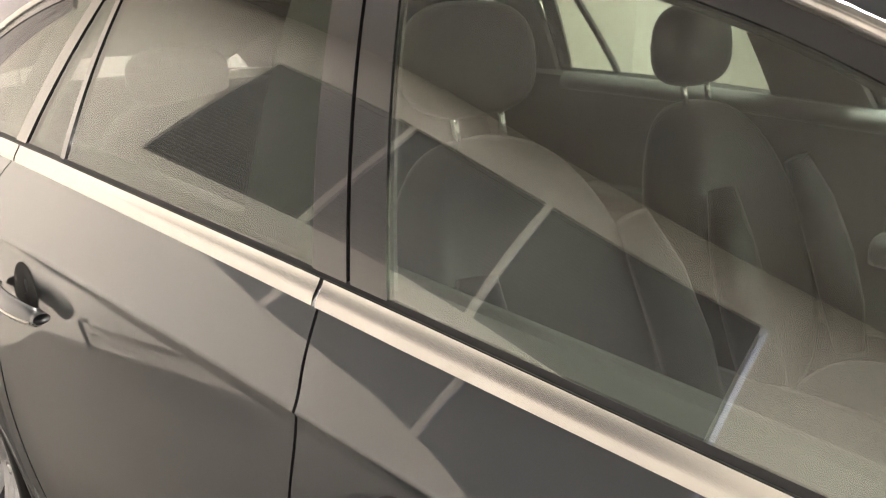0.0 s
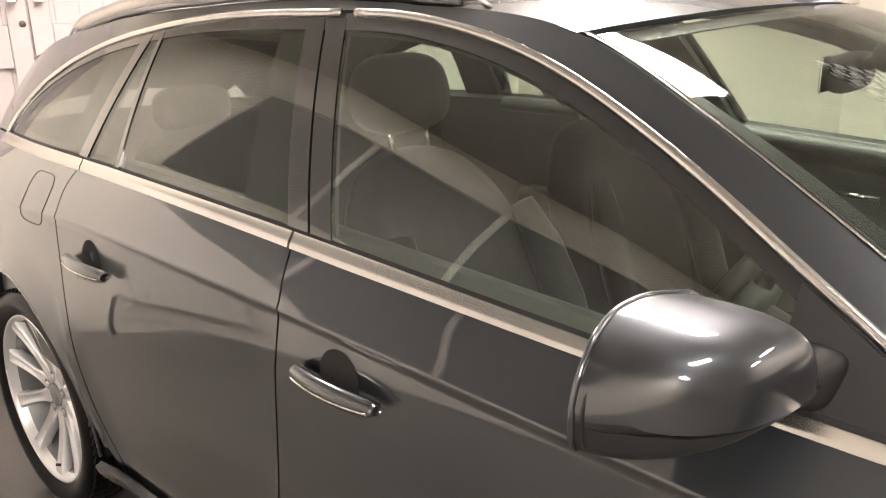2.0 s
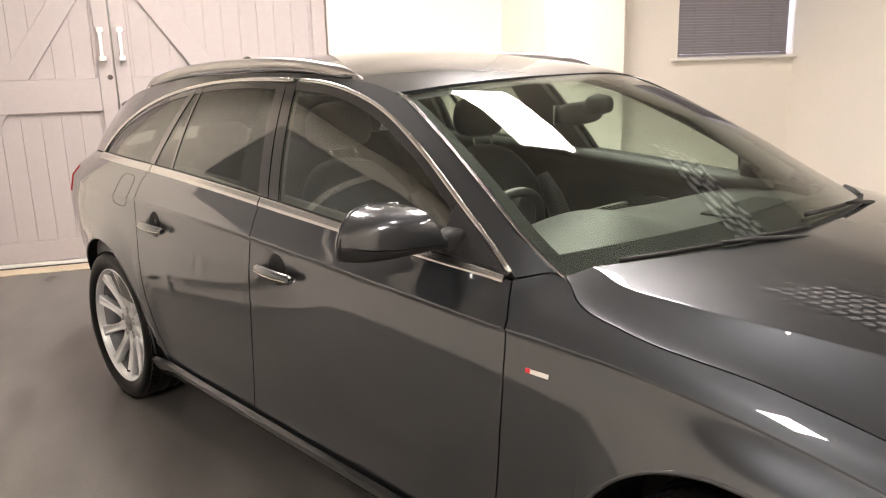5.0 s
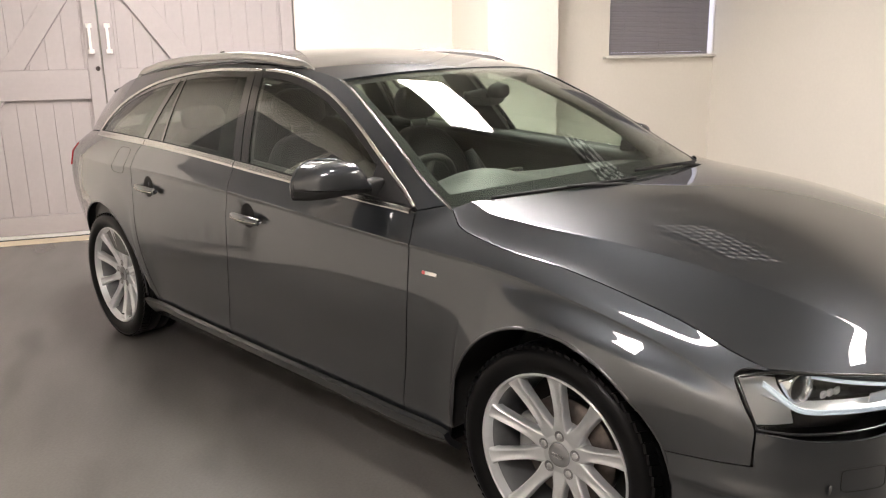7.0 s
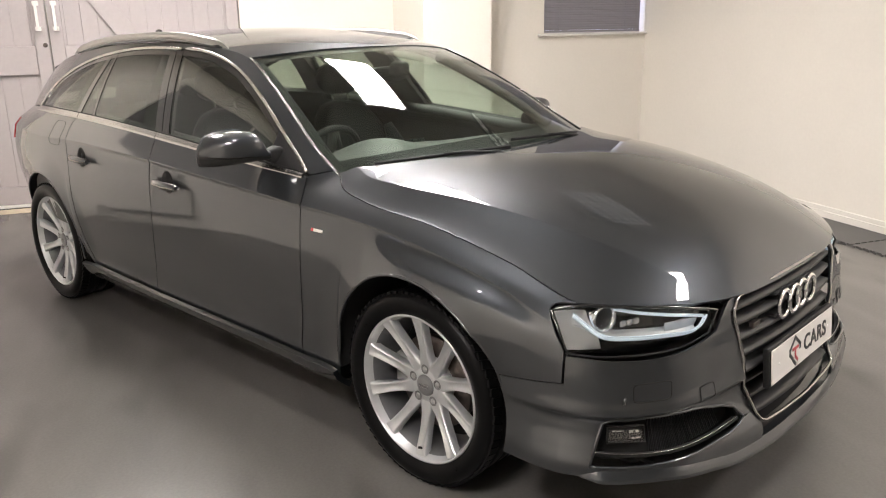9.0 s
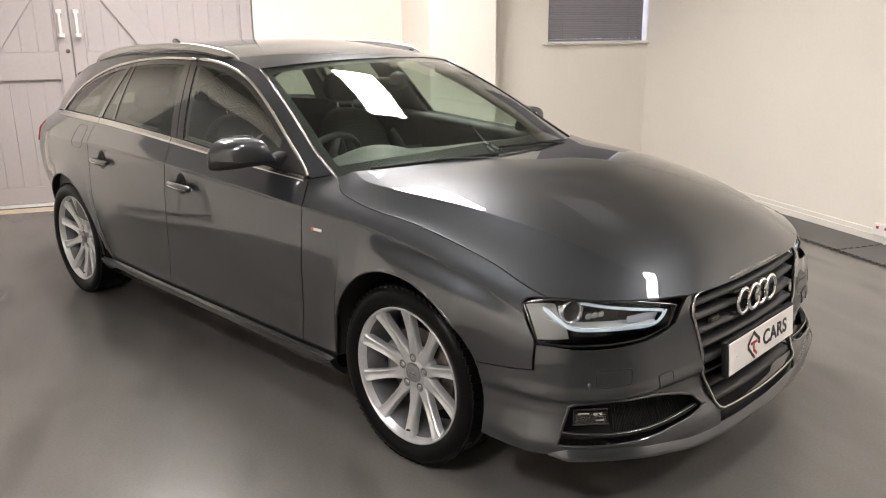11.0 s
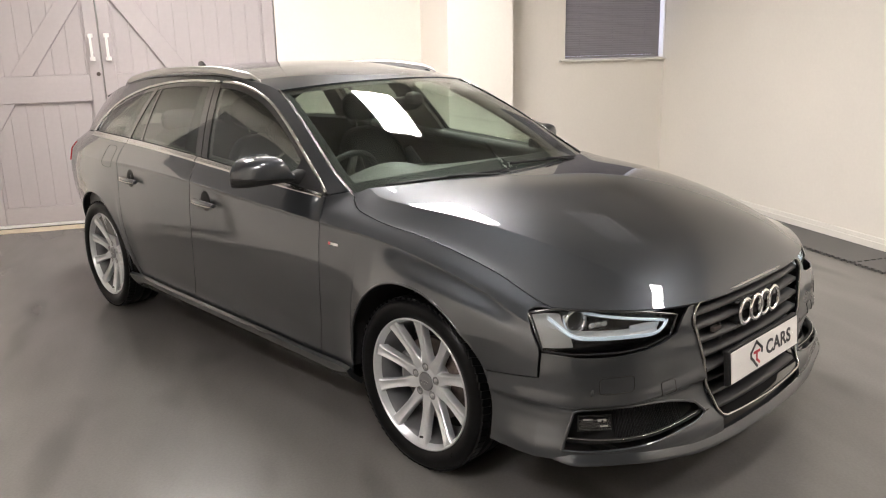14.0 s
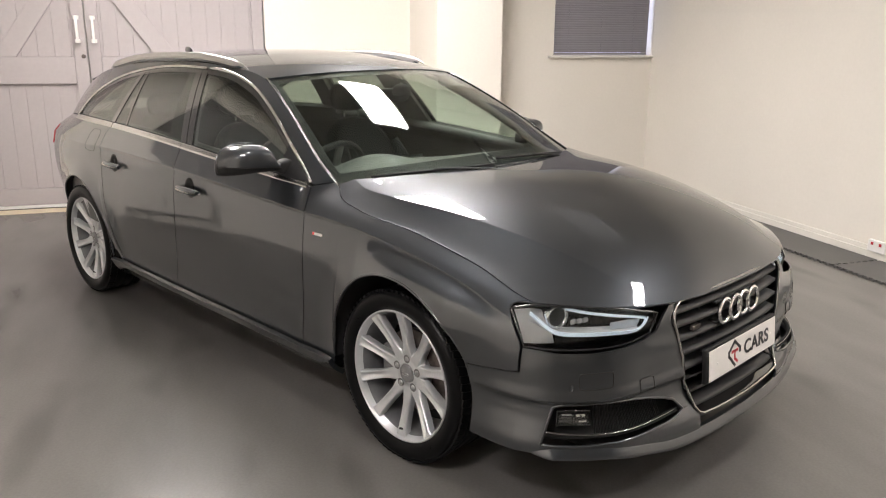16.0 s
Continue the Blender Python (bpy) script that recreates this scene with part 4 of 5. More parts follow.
# scuttle under the screen, wipers
Pp, S = np.meshgrid(lin(-0.09, 0.02, 8), lin(-0.97, 0.97, 41), indexing="ij")
cw = bonnet(Pp, S)
cw[..., 2] -= 0.022
panel("scuttle_panel", cw, BLACK, car, 0.01, (0, 0, 1))


def wiper(s0, s1, t0, t1):
    w = new("wiper")
    w.parent = car
    k = lin(0, 1, 24)
    blade = screen(lerp(s0, s1, k), lerp(t0, t1, k)) + np.array([0.012, 0, 0.004])
    rod("wiper_blade", blade, 0.006, BLACK, w, 6, 0.8)
    piv = screen(np.array([lerp(s0, s1, 0.02)]), np.array([-0.03]))[0] + np.array([0.03, 0, -0.004])
    mid = blade[13] + np.array([0.006, 0, 0.006])
    rod("wiper_arm", [piv, lerp(piv, mid, 0.35) + (0.004, 0, 0.008), lerp(piv, mid, 0.7) + (0.002, 0, 0.006), mid], 0.006, BLACK, w, 8, 1.4, taper=[1.5, 1.1, 0.9, 0.6])
    part("wiper_pivot", mesh_of("wiper_pivot", *blob((0.022, 0.022, 0.014), piv, 2.4, 8, 14)), BLACK, w)


wiper(0.62, -0.10, 0.012, 0.050)
wiper(-0.16, -0.86, 0.010, 0.040)

# ---- nose: plan curves round the front ----
NU = [0, .10, .20, .32, .42, .52, .62, .72, .82, .91, 1.0]
NX = [.335, .42, .505, .60, .672, .735, .776, .797, .818, .836, .844]
NY = [.897, .889, .876, .846, .800, .725, .636, .527, .398, .210, .0]
bulge = lambda z: herm([.12, .20, .26, .29, .33, .38, .420, .432, .445, .47, .52, .60, .66, .72], [.020, .028, .034, .034, .020, .004, .005, .017, .016, .010, .006, -.006, -.014, -.030], z)


def nose(u, z, off=0.0):
    """A point of the nose: u from the wheel arch (0) to the middle (1), at height z, right-hand side."""
    u, z = np.broadcast_arrays(np.asarray(u, float), np.asarray(z, float))
    x, y = herm(NU, NX, u), herm(NU, NY, u)
    e = 1e-3
    dx, dy = herm(NU, NX, u + e) - herm(NU, NX, u - e), herm(NU, NY, u + e) - herm(NU, NY, u - e)
    L = np.hypot(dx, dy)
    jut = 0.026 * np.clip((u - 0.55) / 0.35, 0, 1) * np.clip((0.34 - z) / 0.08, 0, 1)   # the chin stands forward under the grille
    amount = bulge(z) * np.clip(u / 0.25, 0, 1) + jut + off
    return np.stack([x - dy / L * amount, -(y + dx / L * amount), z], -1)


u_of_y = lambda y: np.interp(-np.asarray(y, float), -np.array(NY), NU)
GR_Z = [.285, .308, .40, .487, .56, .621, .645, .66, .70]
GR_Y = [.284, .302, .330, .357, .381, .403, .407, .399, .370]
grille_y = lambda z: np.interp(z, GR_Z, GR_Y)
# upper edge of the bumper: seam under the wing, lower edge of the lamp, then up beside the grille
UT = [0, .2588, .2594, .30, .40, .52, .62, .70, .755, .775, .80, .83, .86]
ZT = [.483, .510, .588, .588, .584, .584, .588, .596, .612, .645, .680, .692, .694]
top_z = lambda u: np.interp(u, UT, ZT)
U_IN, U_OUT = .838, .350  # ends of the side intake, the outer one slanted
int_top = lambda u: np.where(np.asarray(u) < .380, lerp(.292, .402, np.clip((np.asarray(u, float) - .350) / .030, 0, 1)), np.interp(u, [.380, .405, .45, .51, .60, .67, .73, .79, .825, .838, .85], [.402, .414, .419, .421, .414, .404, .391, .374, .354, .325, .322]))
int_bot = lambda u: np.interp(u, [.350, .60, .66, .715, .79, .82, .838, .85], [.290, .290, .292, .295, .302, .309, .318, .3215])
bot_z = lambda u: herm([0, .2, .35, .55, .68, .79, 1.0], [.250, .255, .260, .257, .238, .218, .215], u)


def nose_patch(ua, ub, za, zb, nu=40, nz=30, off=0.0, dense=()):
    p = spread(ua, ub if np.isscalar(ub) else .84, nu, dense)[:, None]
    q = lin(0, 1, nz)[None]
    u = lerp(ua, .8 if not np.isscalar(ub) else ub, p) + 0 * q
    for _ in range(6):
        z = lerp(za(u), zb(u), q)
        u = lerp(ua, ub if np.isscalar(ub) else ub(z), p)
    return nose(u, z, off)


grille_u = lambda z: u_of_y(grille_y(z) + 0.006)
p_, q_ = lin(0, 1, 60)[:, None], lin(0, 1, 44)[None]
uc = lerp(0.02, .2588, p_) + 0 * q_
for _ in range(8):   # its rear edge follows the wheel arch
    zc_ = lerp(bot_z(uc), np.interp(uc, [0, .2588], [.483, .510]), q_)
    xa_ = np.sqrt(np.maximum(ARCH**2 - (zc_ - WR - 0.008) ** 2, 0.1))
    u0_ = lerp(0.02, .2588, p_)
    uc = u0_ + (np.interp(xa_, NX, NU) - 0.02) * np.clip(1 - (u0_ - 0.02) / 0.15, 0, 1)
both("bumper_corner", nose(uc, zc_), PAINT, car, 0.008, (1, -1, 0))
both("bumper_corner", nose_patch(.2575, U_OUT, bot_z, lambda u: np.interp(u, [.2575, .30, .40], [.588, .588, .584]), 30, 48), PAINT, car, 0.008, (1, -0.8, 0))
both("bumper_upper", nose_patch(U_OUT, grille_u, int_top, top_z, 100, 40, 0, (.352, .380)), PAINT, car, 0.008, (1, -0.3, 0))
both("bumper_lower", nose_patch(U_OUT, grille_u, bot_z, int_bot, 50, 20), PAINT, car, 0.008, (1, -0.3, 0))
# side intakes: a rounded lip, a dark mesh behind, a blade across and the fog lamp
for sgn in (1, -1):
    k = np.concatenate([lin(U_OUT, U_IN, 30), [U_IN], lin(U_IN, U_OUT, 30)])
    zt = np.concatenate([int_top(k[:30]), [.322], int_bot(k[31:])])
    ring = nose(k, zt, -0.002) * (1, sgn, 1)
    rod("intake_lip", ring, 0.005, PAINT, car, 8, 1.0, (1, 0, 0), True)
    deep = nose_patch(U_OUT - 0.01, U_IN, lambda u: int_bot(u) - 0.004, lambda u: int_top(u) + 0.004, 40, 16, -0.060) * (1, sgn, 1)
    panel("intake_mesh", deep, LINER_SHADE, car, 0.004, (1, -0.3 * sgn, 0))
    for i in range(22):   # upright ribs of the mesh
        u = lerp(.545, .80, i / 21)
        zz_ = lin(float(int_bot(u)), float(int_top(u)), 5)
        rod("mesh_rib", nose(np.full(5, u), zz_, -0.056) * (1, sgn, 1), 0.0030, BLACK, car, 5, 1.0, (1, 0, 0))
    k = lin(U_OUT + 0.004, U_IN - 0.01, 30)
    zb = herm([.38, .6, .72, .832], [.322, .313, .312, .322], k)
    rod("intake_blade", nose(k, zb - 0.004, -0.018) * (1, sgn, 1), 0.006, LINER_SHADE, car, 8, 1.6)
    # highlight on the blade's edge, put in as a thin chrome rod
    rod("blade_highlight", nose(k, zb + 0.004, -0.006) * (1, sgn, 1), 0.0016, CHROME, car, 6, label="thin bright strip standing in for the blade's highlight")
    fog = nose_patch(.404, .512, const(.344), const(.380), 14, 8, -0.030) * (1, sgn, 1)
    panel("fog_lamp", fog, LINER_SHADE, car, 0.02, (1, -0.6 * sgn, 0), "small dark fog lamp in the side intake")
    for u0, u1, z0, z1, m_ in ((.412, .506, .350, .372, GLOSS_BLACK), (.420, .455, .3705, .3745, MIRROR_CHROME), (.470, .500, .366, .3735, MIRROR_CHROME), (.478, .504, .350, .3545, MIRROR_CHROME)):
        panel("fog_reflector", nose_patch(u0, u1, const(z0), const(z1), 6, 4, -0.0292 if m_ is CAP_GREY else -0.0270) * (1, sgn, 1), m_, car, 0.002, (1, -0.6 * sgn, 0))
    panel("fog_lens", nose_patch(.405, .511, const(.345), const(.379), 12, 6, -0.020) * (1, sgn, 1), LENS, car, 0.002, (1, -0.6 * sgn, 0), "clear fog lamp lens")
    rod("fog_frame", nose(np.array([.400, .516, .516, .400]), np.array([.341, .341, .384, .384]), -0.026) * (1, sgn, 1), 0.003, GLOSS_BLACK, car, 6, 1.0, (1, 0, 0), True)
    # washer flap, tow-eye cover and parking sensor, cut into the bumper
    for u0, u1, z0, z1, nm in ((.467, .580, .470, .522, "washer_flap"), (.682, .738, .424, .472, "tow_eye_cover")):
        panel(nm, nose_patch(u0, u1, const(z0), const(z1), 10, 8, 0.0010) * (1, sgn, 1), PAINT, car, 0.006, (1, -0.3 * sgn, 0))
        q_ = lin(0, 2 * math.pi, 41)[:-1]
        sq4 = lambda w: np.sign(w) * np.abs(w) ** 0.3
        rod("flap_gap", nose((u0 + u1) / 2 + (u1 - u0) / 2 * sq4(np.cos(q_)), (z0 + z1) / 2 + (z1 - z0) / 2 * sq4(np.sin(q_)), 0.0012) * (1, sgn, 1), 0.0014, LINER_SHADE, car, 5, 1.0, (1, 0, 0), True)
    v, f = lathe([(0.0, 0.004), (0.009, 0.003), (0.011, 0.0)], 18, "x")
    o = part("parking_sensor", mesh_of("parking_sensor", v, f), PAINT, car)
    o.location = nose(.443, .476, 0.001) * (1, sgn, 1)
# lower splitter
k = lin(.322, 1.0, 60)
prof = [(-.002, .024), (.007, .010), (.014, -.002), (.016, -.010), (.002, -.018), (-.05, -.018)]
prof = [tuple(lerp(np.array(a_), np.array(b_), w_)) for a_, b_ in zip(prof[:-1], prof[1:]) for w_ in (0.0, 0.15, 0.5, 0.85)] + [prof[-1]]
half = np.stack([nose(k, bot_z(k) + dz * np.clip((k - .31) / .07, 0.1, 1), o * np.clip((k - .32) / .07, 0, 1)) for o, dz in prof], 1)
full = np.concatenate([half, half[-2::-1] * (1, -1, 1)], 0)
panel("front_splitter", full, PAINT, car, 0.006, (1, 0, 0.1), "angular painted front splitter lip")
# ---- grille ----
nose_mid = lambda y, z, off=0.0: nose(u_of_y(np.abs(y)), z, off) * np.stack([np.ones_like(np.asarray(y, float)), np.where(np.asarray(y) > 0, -1.0, 1.0), np.ones_like(np.asarray(y, float))], -1)
grille = new("radiator_grille")
grille.parent = car
gz = np.array([.296, .315, .40, .50, .60, .626, .652, .676])
gy = grille_y(gz)
yb = lin(-gy[0] + 0.02, gy[0] - 0.02, 14)
yt = lin(gy[-1] - 0.02, -gy[-1] + 0.02, 14)
oy = np.concatenate([yb, gy, yt, -gy[::-1]])
oz = np.concatenate([0.288 - 0.006 * (1 - (yb / gy[0]) ** 2), gz, 0.690 + 0.006 * (1 - (yt / gy[0]) ** 2), gz[::-1]])
loop = nose_mid(oy, oz, 0.004)
rod("grille_surround", loop, 0.0052, CHROME, grille, 10, 0.95, (1, 0, 0), True, label="satin chrome grille surround")
yy, zz = np.meshgrid(lin(-1, 1, 30), lin(.205, .692, 24), indexing="ij")
bk = nose_mid(yy * grille_y(zz), zz, -0.075)
panel("grille_back", bk, LINER_SHADE, grille, 0.004, (1, 0, 0))
for z in (.652, .606, .557, .506, .455, .406, .358, .318):
    w = float(grille_y(z)) - 0.012
    ky = lin(-w, w, 30)
    rows = [nose_mid(ky, np.full(30, z + dz), o) for dz, o in ((-.014, -.016), (-.009, -.006), (.003, -.004), (.010, -.030), (.012, -.050))]
    panel("grille_bar", np.stack(rows, 1), GRILLE_BLACK, grille, 0.006, (1, 0, 0.3))
for y in (-.33, -.20, .20, .33, -.10, .10):
    kz = lin(.30, .685, 12)
    rod("grille_post", nose_mid(np.full(12, y), kz, -0.045), 0.009, BLACK, grille, 6, 1.0, (1, 0, 0))
for i in range(4):   # badge of four linked rings, plain shapes
    t = lin(0, 2 * math.pi, 49)[:-1]
    c = (i - 1.5) * 0.0685
    yy_, zz_ = c + 0.042 * np.cos(t), 0.600 + 0.042 * np.sin(t)
    x0 = float(nose_mid(np.array([c]), np.array([.600]))[0, 0]) + 0.006 + 0.003 * (i % 2)
    rod("emblem_ring", np.stack([np.full(48, x0) - 0.03 * (zz_ - .600), yy_, zz_], -1), 0.0065, MIRROR_CHROME, grille, 10, 1.3, (1, 0, 0), True, label="polished chrome ring")
part("emblem_base", box((.800, -.150, .558), (.838, .150, .572), 0.006), BLACK, grille)
part("emblem_base", box((.794, -.150, .630), (.828, .150, .642), 0.006), BLACK, grille)
part("model_badge", box((.812, -.295, .571), (.826, -.245, .586), 0.002), STEEL, grille)
# plate: plain dealer's plate on a black holder
plate_t = Matrix.Translation((.876, 0, .443)) @ Matrix.Rotation(radians(-5), 4, "Y")
def on_plate(name, bm, material, parent, label=""):
    bmesh.ops.transform(bm, matrix=plate_t, verts=bm.verts)
    return part(name, bm, material, parent, label)


on_plate("plate_holder", box((-0.020, -.272, -.062), (-0.002, .272, .064), 0.006), BLACK, car)
plate = on_plate("number_plate", box((0, -.26, -.0555), (0.004, .26, .0555), 0.0015, 1), PLATE, car, "white dealer plate with dark letters and a red mark")
fc = bpy.data.curves.new("plate_lettering", "FONT")
fc.body, fc.size, fc.extrude, fc.space_character, fc.offset, fc.align_x, fc.align_y = "CARS", 0.072, 0.0006, 1.08, 0.0017, "LEFT", "CENTER"
fo = new("plate_lettering", fc)
fo.parent = plate
fo.matrix_basis = plate_t @ Matrix.Translation((0.0050, -0.004, -0.001)) @ Euler((radians(90), 0, radians(90))).to_matrix().to_4x4() @ Matrix.Diagonal((1.10, 1, 1, 1))
fc.materials.append(INK)


def stroke(pts, w, material, name):
    """A flat bar along a line on the plate (y, z)."""
    pts = np.asarray(pts, float)
    for a, b in zip(pts[:-1], pts[1:]):
        d = (b - a) / np.linalg.norm(b - a)
        o = np.array([-d[1], d[0]]) * w / 2
        a2, b2 = a - d * w * 0.5, b + d * w * 0.5
        bm = bmesh.new()
        vs = [bm.verts.new((0.0046, *p)) for p in (a2 - o, b2 - o, b2 + o, a2 + o)]
        f = bm.faces.new(vs)
        r = bmesh.ops.extrude_face_region(bm, geom=[f])
        for q in r["geom"]:
            if isinstance(q, bmesh.types.BMVert):
                q.co.x += 0.0008
        bmesh.ops.recalc_face_normals(bm, faces=bm.faces)
        on_plate(name, bm, material, plate)


stroke([(-.100, -.018), (-.120, -.001), (-.120, .014), (-.078, .046), (-.036, .014), (-.036, .002)], 0.011, INK, "plate_mark")
stroke([(-.094, -.026), (-.076, -.042)], 0.011, INK, "plate_mark")
stroke([(-.096, .010), (-.056, .010)], 0.010, RED, "plate_mark")
stroke([(-.076, .010), (-.076, -.018), (-.058, -.032)], 0.010, RED, "plate_mark")


for y_ in (-.205, .215):
    v, f = lathe([(0.0001, 0.0056), (0.0035, 0.0054), (0.0042, 0.0042)], 12, "x")
    on_plate("plate_screw", (lambda b: (b.from_mesh(mesh_of("plate_screw", [(x, y + y_, z) for x, y, z in v], f)), b)[1])(bmesh.new()), WHITE_PLASTIC, plate)


# ---- headlamps ----
HU = lin(0, 1, 30)
LT = ([0, .18, .40, .70, 1.0], [.490, .553, .622, .718, .794], [.848, .802, .735, .610, .486], [.702, .716, .710, .698, .676])
LB = ([0, .18, .40, .70, 1.0], [.548, .600, .672, .741, .778], [.852, .802, .712, .590, .492], [.592, .580, .574, .578, .604])
edge = lambda e, u: np.stack([herm(e[0], e[1], u), -herm(e[0], e[2], u), herm(e[0], e[3], u)], -1)
for sgn in (1, -1):
    lamp = new("headlamp")
    lamp.parent = car
    lamp["label"] = "clear headlamp with a white light strip"

    def lens(u, q, depth=0.0):
        a, b = edge(LB, u), edge(LT, u)
        P = a + (b - a) * np.asarray(q)[..., None]
        n = np.stack([0.75 + 0.2 * u, -0.62 + 0.35 * u, 0.25 + 0 * u], -1)
        n /= np.linalg.norm(n, axis=-1, keepdims=True)
        bul = 0.010 * np.sin(np.pi * np.clip(q, 0, 1)) * np.sin(np.pi * np.clip(u, 0.02, 0.98)) ** 0.5
        return (P + n * (bul - depth)[..., None]) * (1, sgn, 1)

    U, Q = np.meshgrid(lin(0.01, 0.99, 40), lin(0.02, 0.98, 16), indexing="ij")
    zero = np.zeros_like(U)
    panel("lamp_lens", lens(U, Q, zero), LENS, lamp, 0.003, (1, -0.4 * sgn, 0.2), "clear lens")
    panel("lamp_housing", lens(U, Q, zero + 0.078 - 0.02 * U), GLOSS_BLACK, lamp, 0.004, (1, -0.4 * sgn, 0.2), "black lamp bowl")
    out_ = np.concatenate([lens(HU, zero[0, 0] + 0 * HU + 0.0, 0 * HU + 0.001), lens(HU[::-1], 0 * HU + 1.0, 0 * HU + 0.001)])
    rod("lamp_seal", out_, 0.0042, GLOSS_BLACK, lamp, 6, 1.0, (1, 0, 0), True)
    # silver chamfer plate under the strip, and the bezel
    U, Q = np.meshgrid(lin(0.06, 0.90, 40), lin(0, 1, 6), indexing="ij")
    low = np.interp(U, [0.06, 0.2, 0.34, 0.9], [0.70, 0.50, 0.32, 0.33])
    panel("lamp_bezel", lens(U, low + Q * 0.19, 0.040 - 0.018 * U + 0.02 * Q), LAMP_SILVER, lamp, 0.003, (1, -0.4 * sgn, 0.4), "silver lamp bezel")
    U, Q = np.meshgrid(lin(0.03, 0.27, 14), lin(0.06, 0.94, 10), indexing="ij")
    panel("side_reflector", lens(U, Q * (1 - 0.25 * U) + 0.30 * U * (1 - Q), 0.030 + 0.07 * U), LAMP_SILVER, lamp, 0.003, (1, -0.8 * sgn, 0.2))
    # light strip: down from the outer corner, along the bottom and up at the inner end; a second one along the top
    su = np.array([.13, .16, .20, .25, .31, .42, .54, .66, .78, .86, .91, .935, .945])
    sq = np.array([.80, .70, .56, .41, .345, .335, .33, .325, .30, .31, .40, .56, .74])
    tt = lin(0, 1, 60)
    ku, kq = herm(lin(0, 1, 13), su, tt), herm(lin(0, 1, 13), sq, tt)
    for d_, r_ in ((0.020, 0.0048), (0.012, 0.0026)):   # a thick guide with a thin one along its upper side
        rod("light_strip", lens(ku, kq + (0.0 if r_ > 0.004 else 0.055), 0 * tt + d_ - 0.006 * ku), r_, LAMP_WHITE, lamp, 8, 1.0, (1, 0, 0.2), label="white light guide")
    ku = lin(.40, .94, 40)
    rod("light_strip", lens(ku, herm([.40, .55, .70, .85, .94], [.95, .86, .805, .775, .75], ku), 0 * ku + 0.018), 0.0052, LAMP_WHITE, lamp, 8, 1.0, (1, 0, 0.2), label="white light guide")
    U, Q = np.meshgrid(lin(0.66, 0.905, 14), lin(0, 1, 8), indexing="ij")
    panel("inner_reflector", lens(U, lerp(0.42, 0.68 - 0.55 * np.clip(0.80 - U, 0, 1), Q), 0.034 - 0.010 * Q), LAMP_SILVER, lamp, 0.003, (1, -0.4 * sgn, 0.3), "bright wedge of the lamp reflector")
    # projector, with its ring and dark shroud, and a small inner reflector
    c = lens(np.array([.325]), np.array([.76]), np.array([.040]))[0]
    for nm, prof_, m_ in (("projector_ring", [(.040, -.03), (.041, .010), (.036, .016), (.030, .010), (.030, -.02)], MIRROR_CHROME), ("projector_lens", [(.0001, .016), (.014, .013), (.024, .005), (.030, -.008)], LENS), ("projector_shade", [(.03, -.009), (.0001, -.012)], BLACK)):
        v, f = lathe(prof_, 28, "x")
        o = part(nm, mesh_of(nm, v, f), m_, lamp)
        o.matrix_basis = Matrix.Translation(c) @ Matrix.Rotation(radians(-18 * sgn), 4, "Z")
    c = lens(np.array([.47]), np.array([.70]), np.array([.034]))[0]
    for i in range(3):   # a low faceted reflector between projector and wedge
        v, f = blob((.005, .013, .008), c + np.array([0.006 * i, (0.024 * i - 0.03) * sgn, -0.001 * i]), 3.4, 8, 12)
        part("lamp_reflector", mesh_of("lamp_reflector", v, f), LAMP_GREY, lamp)



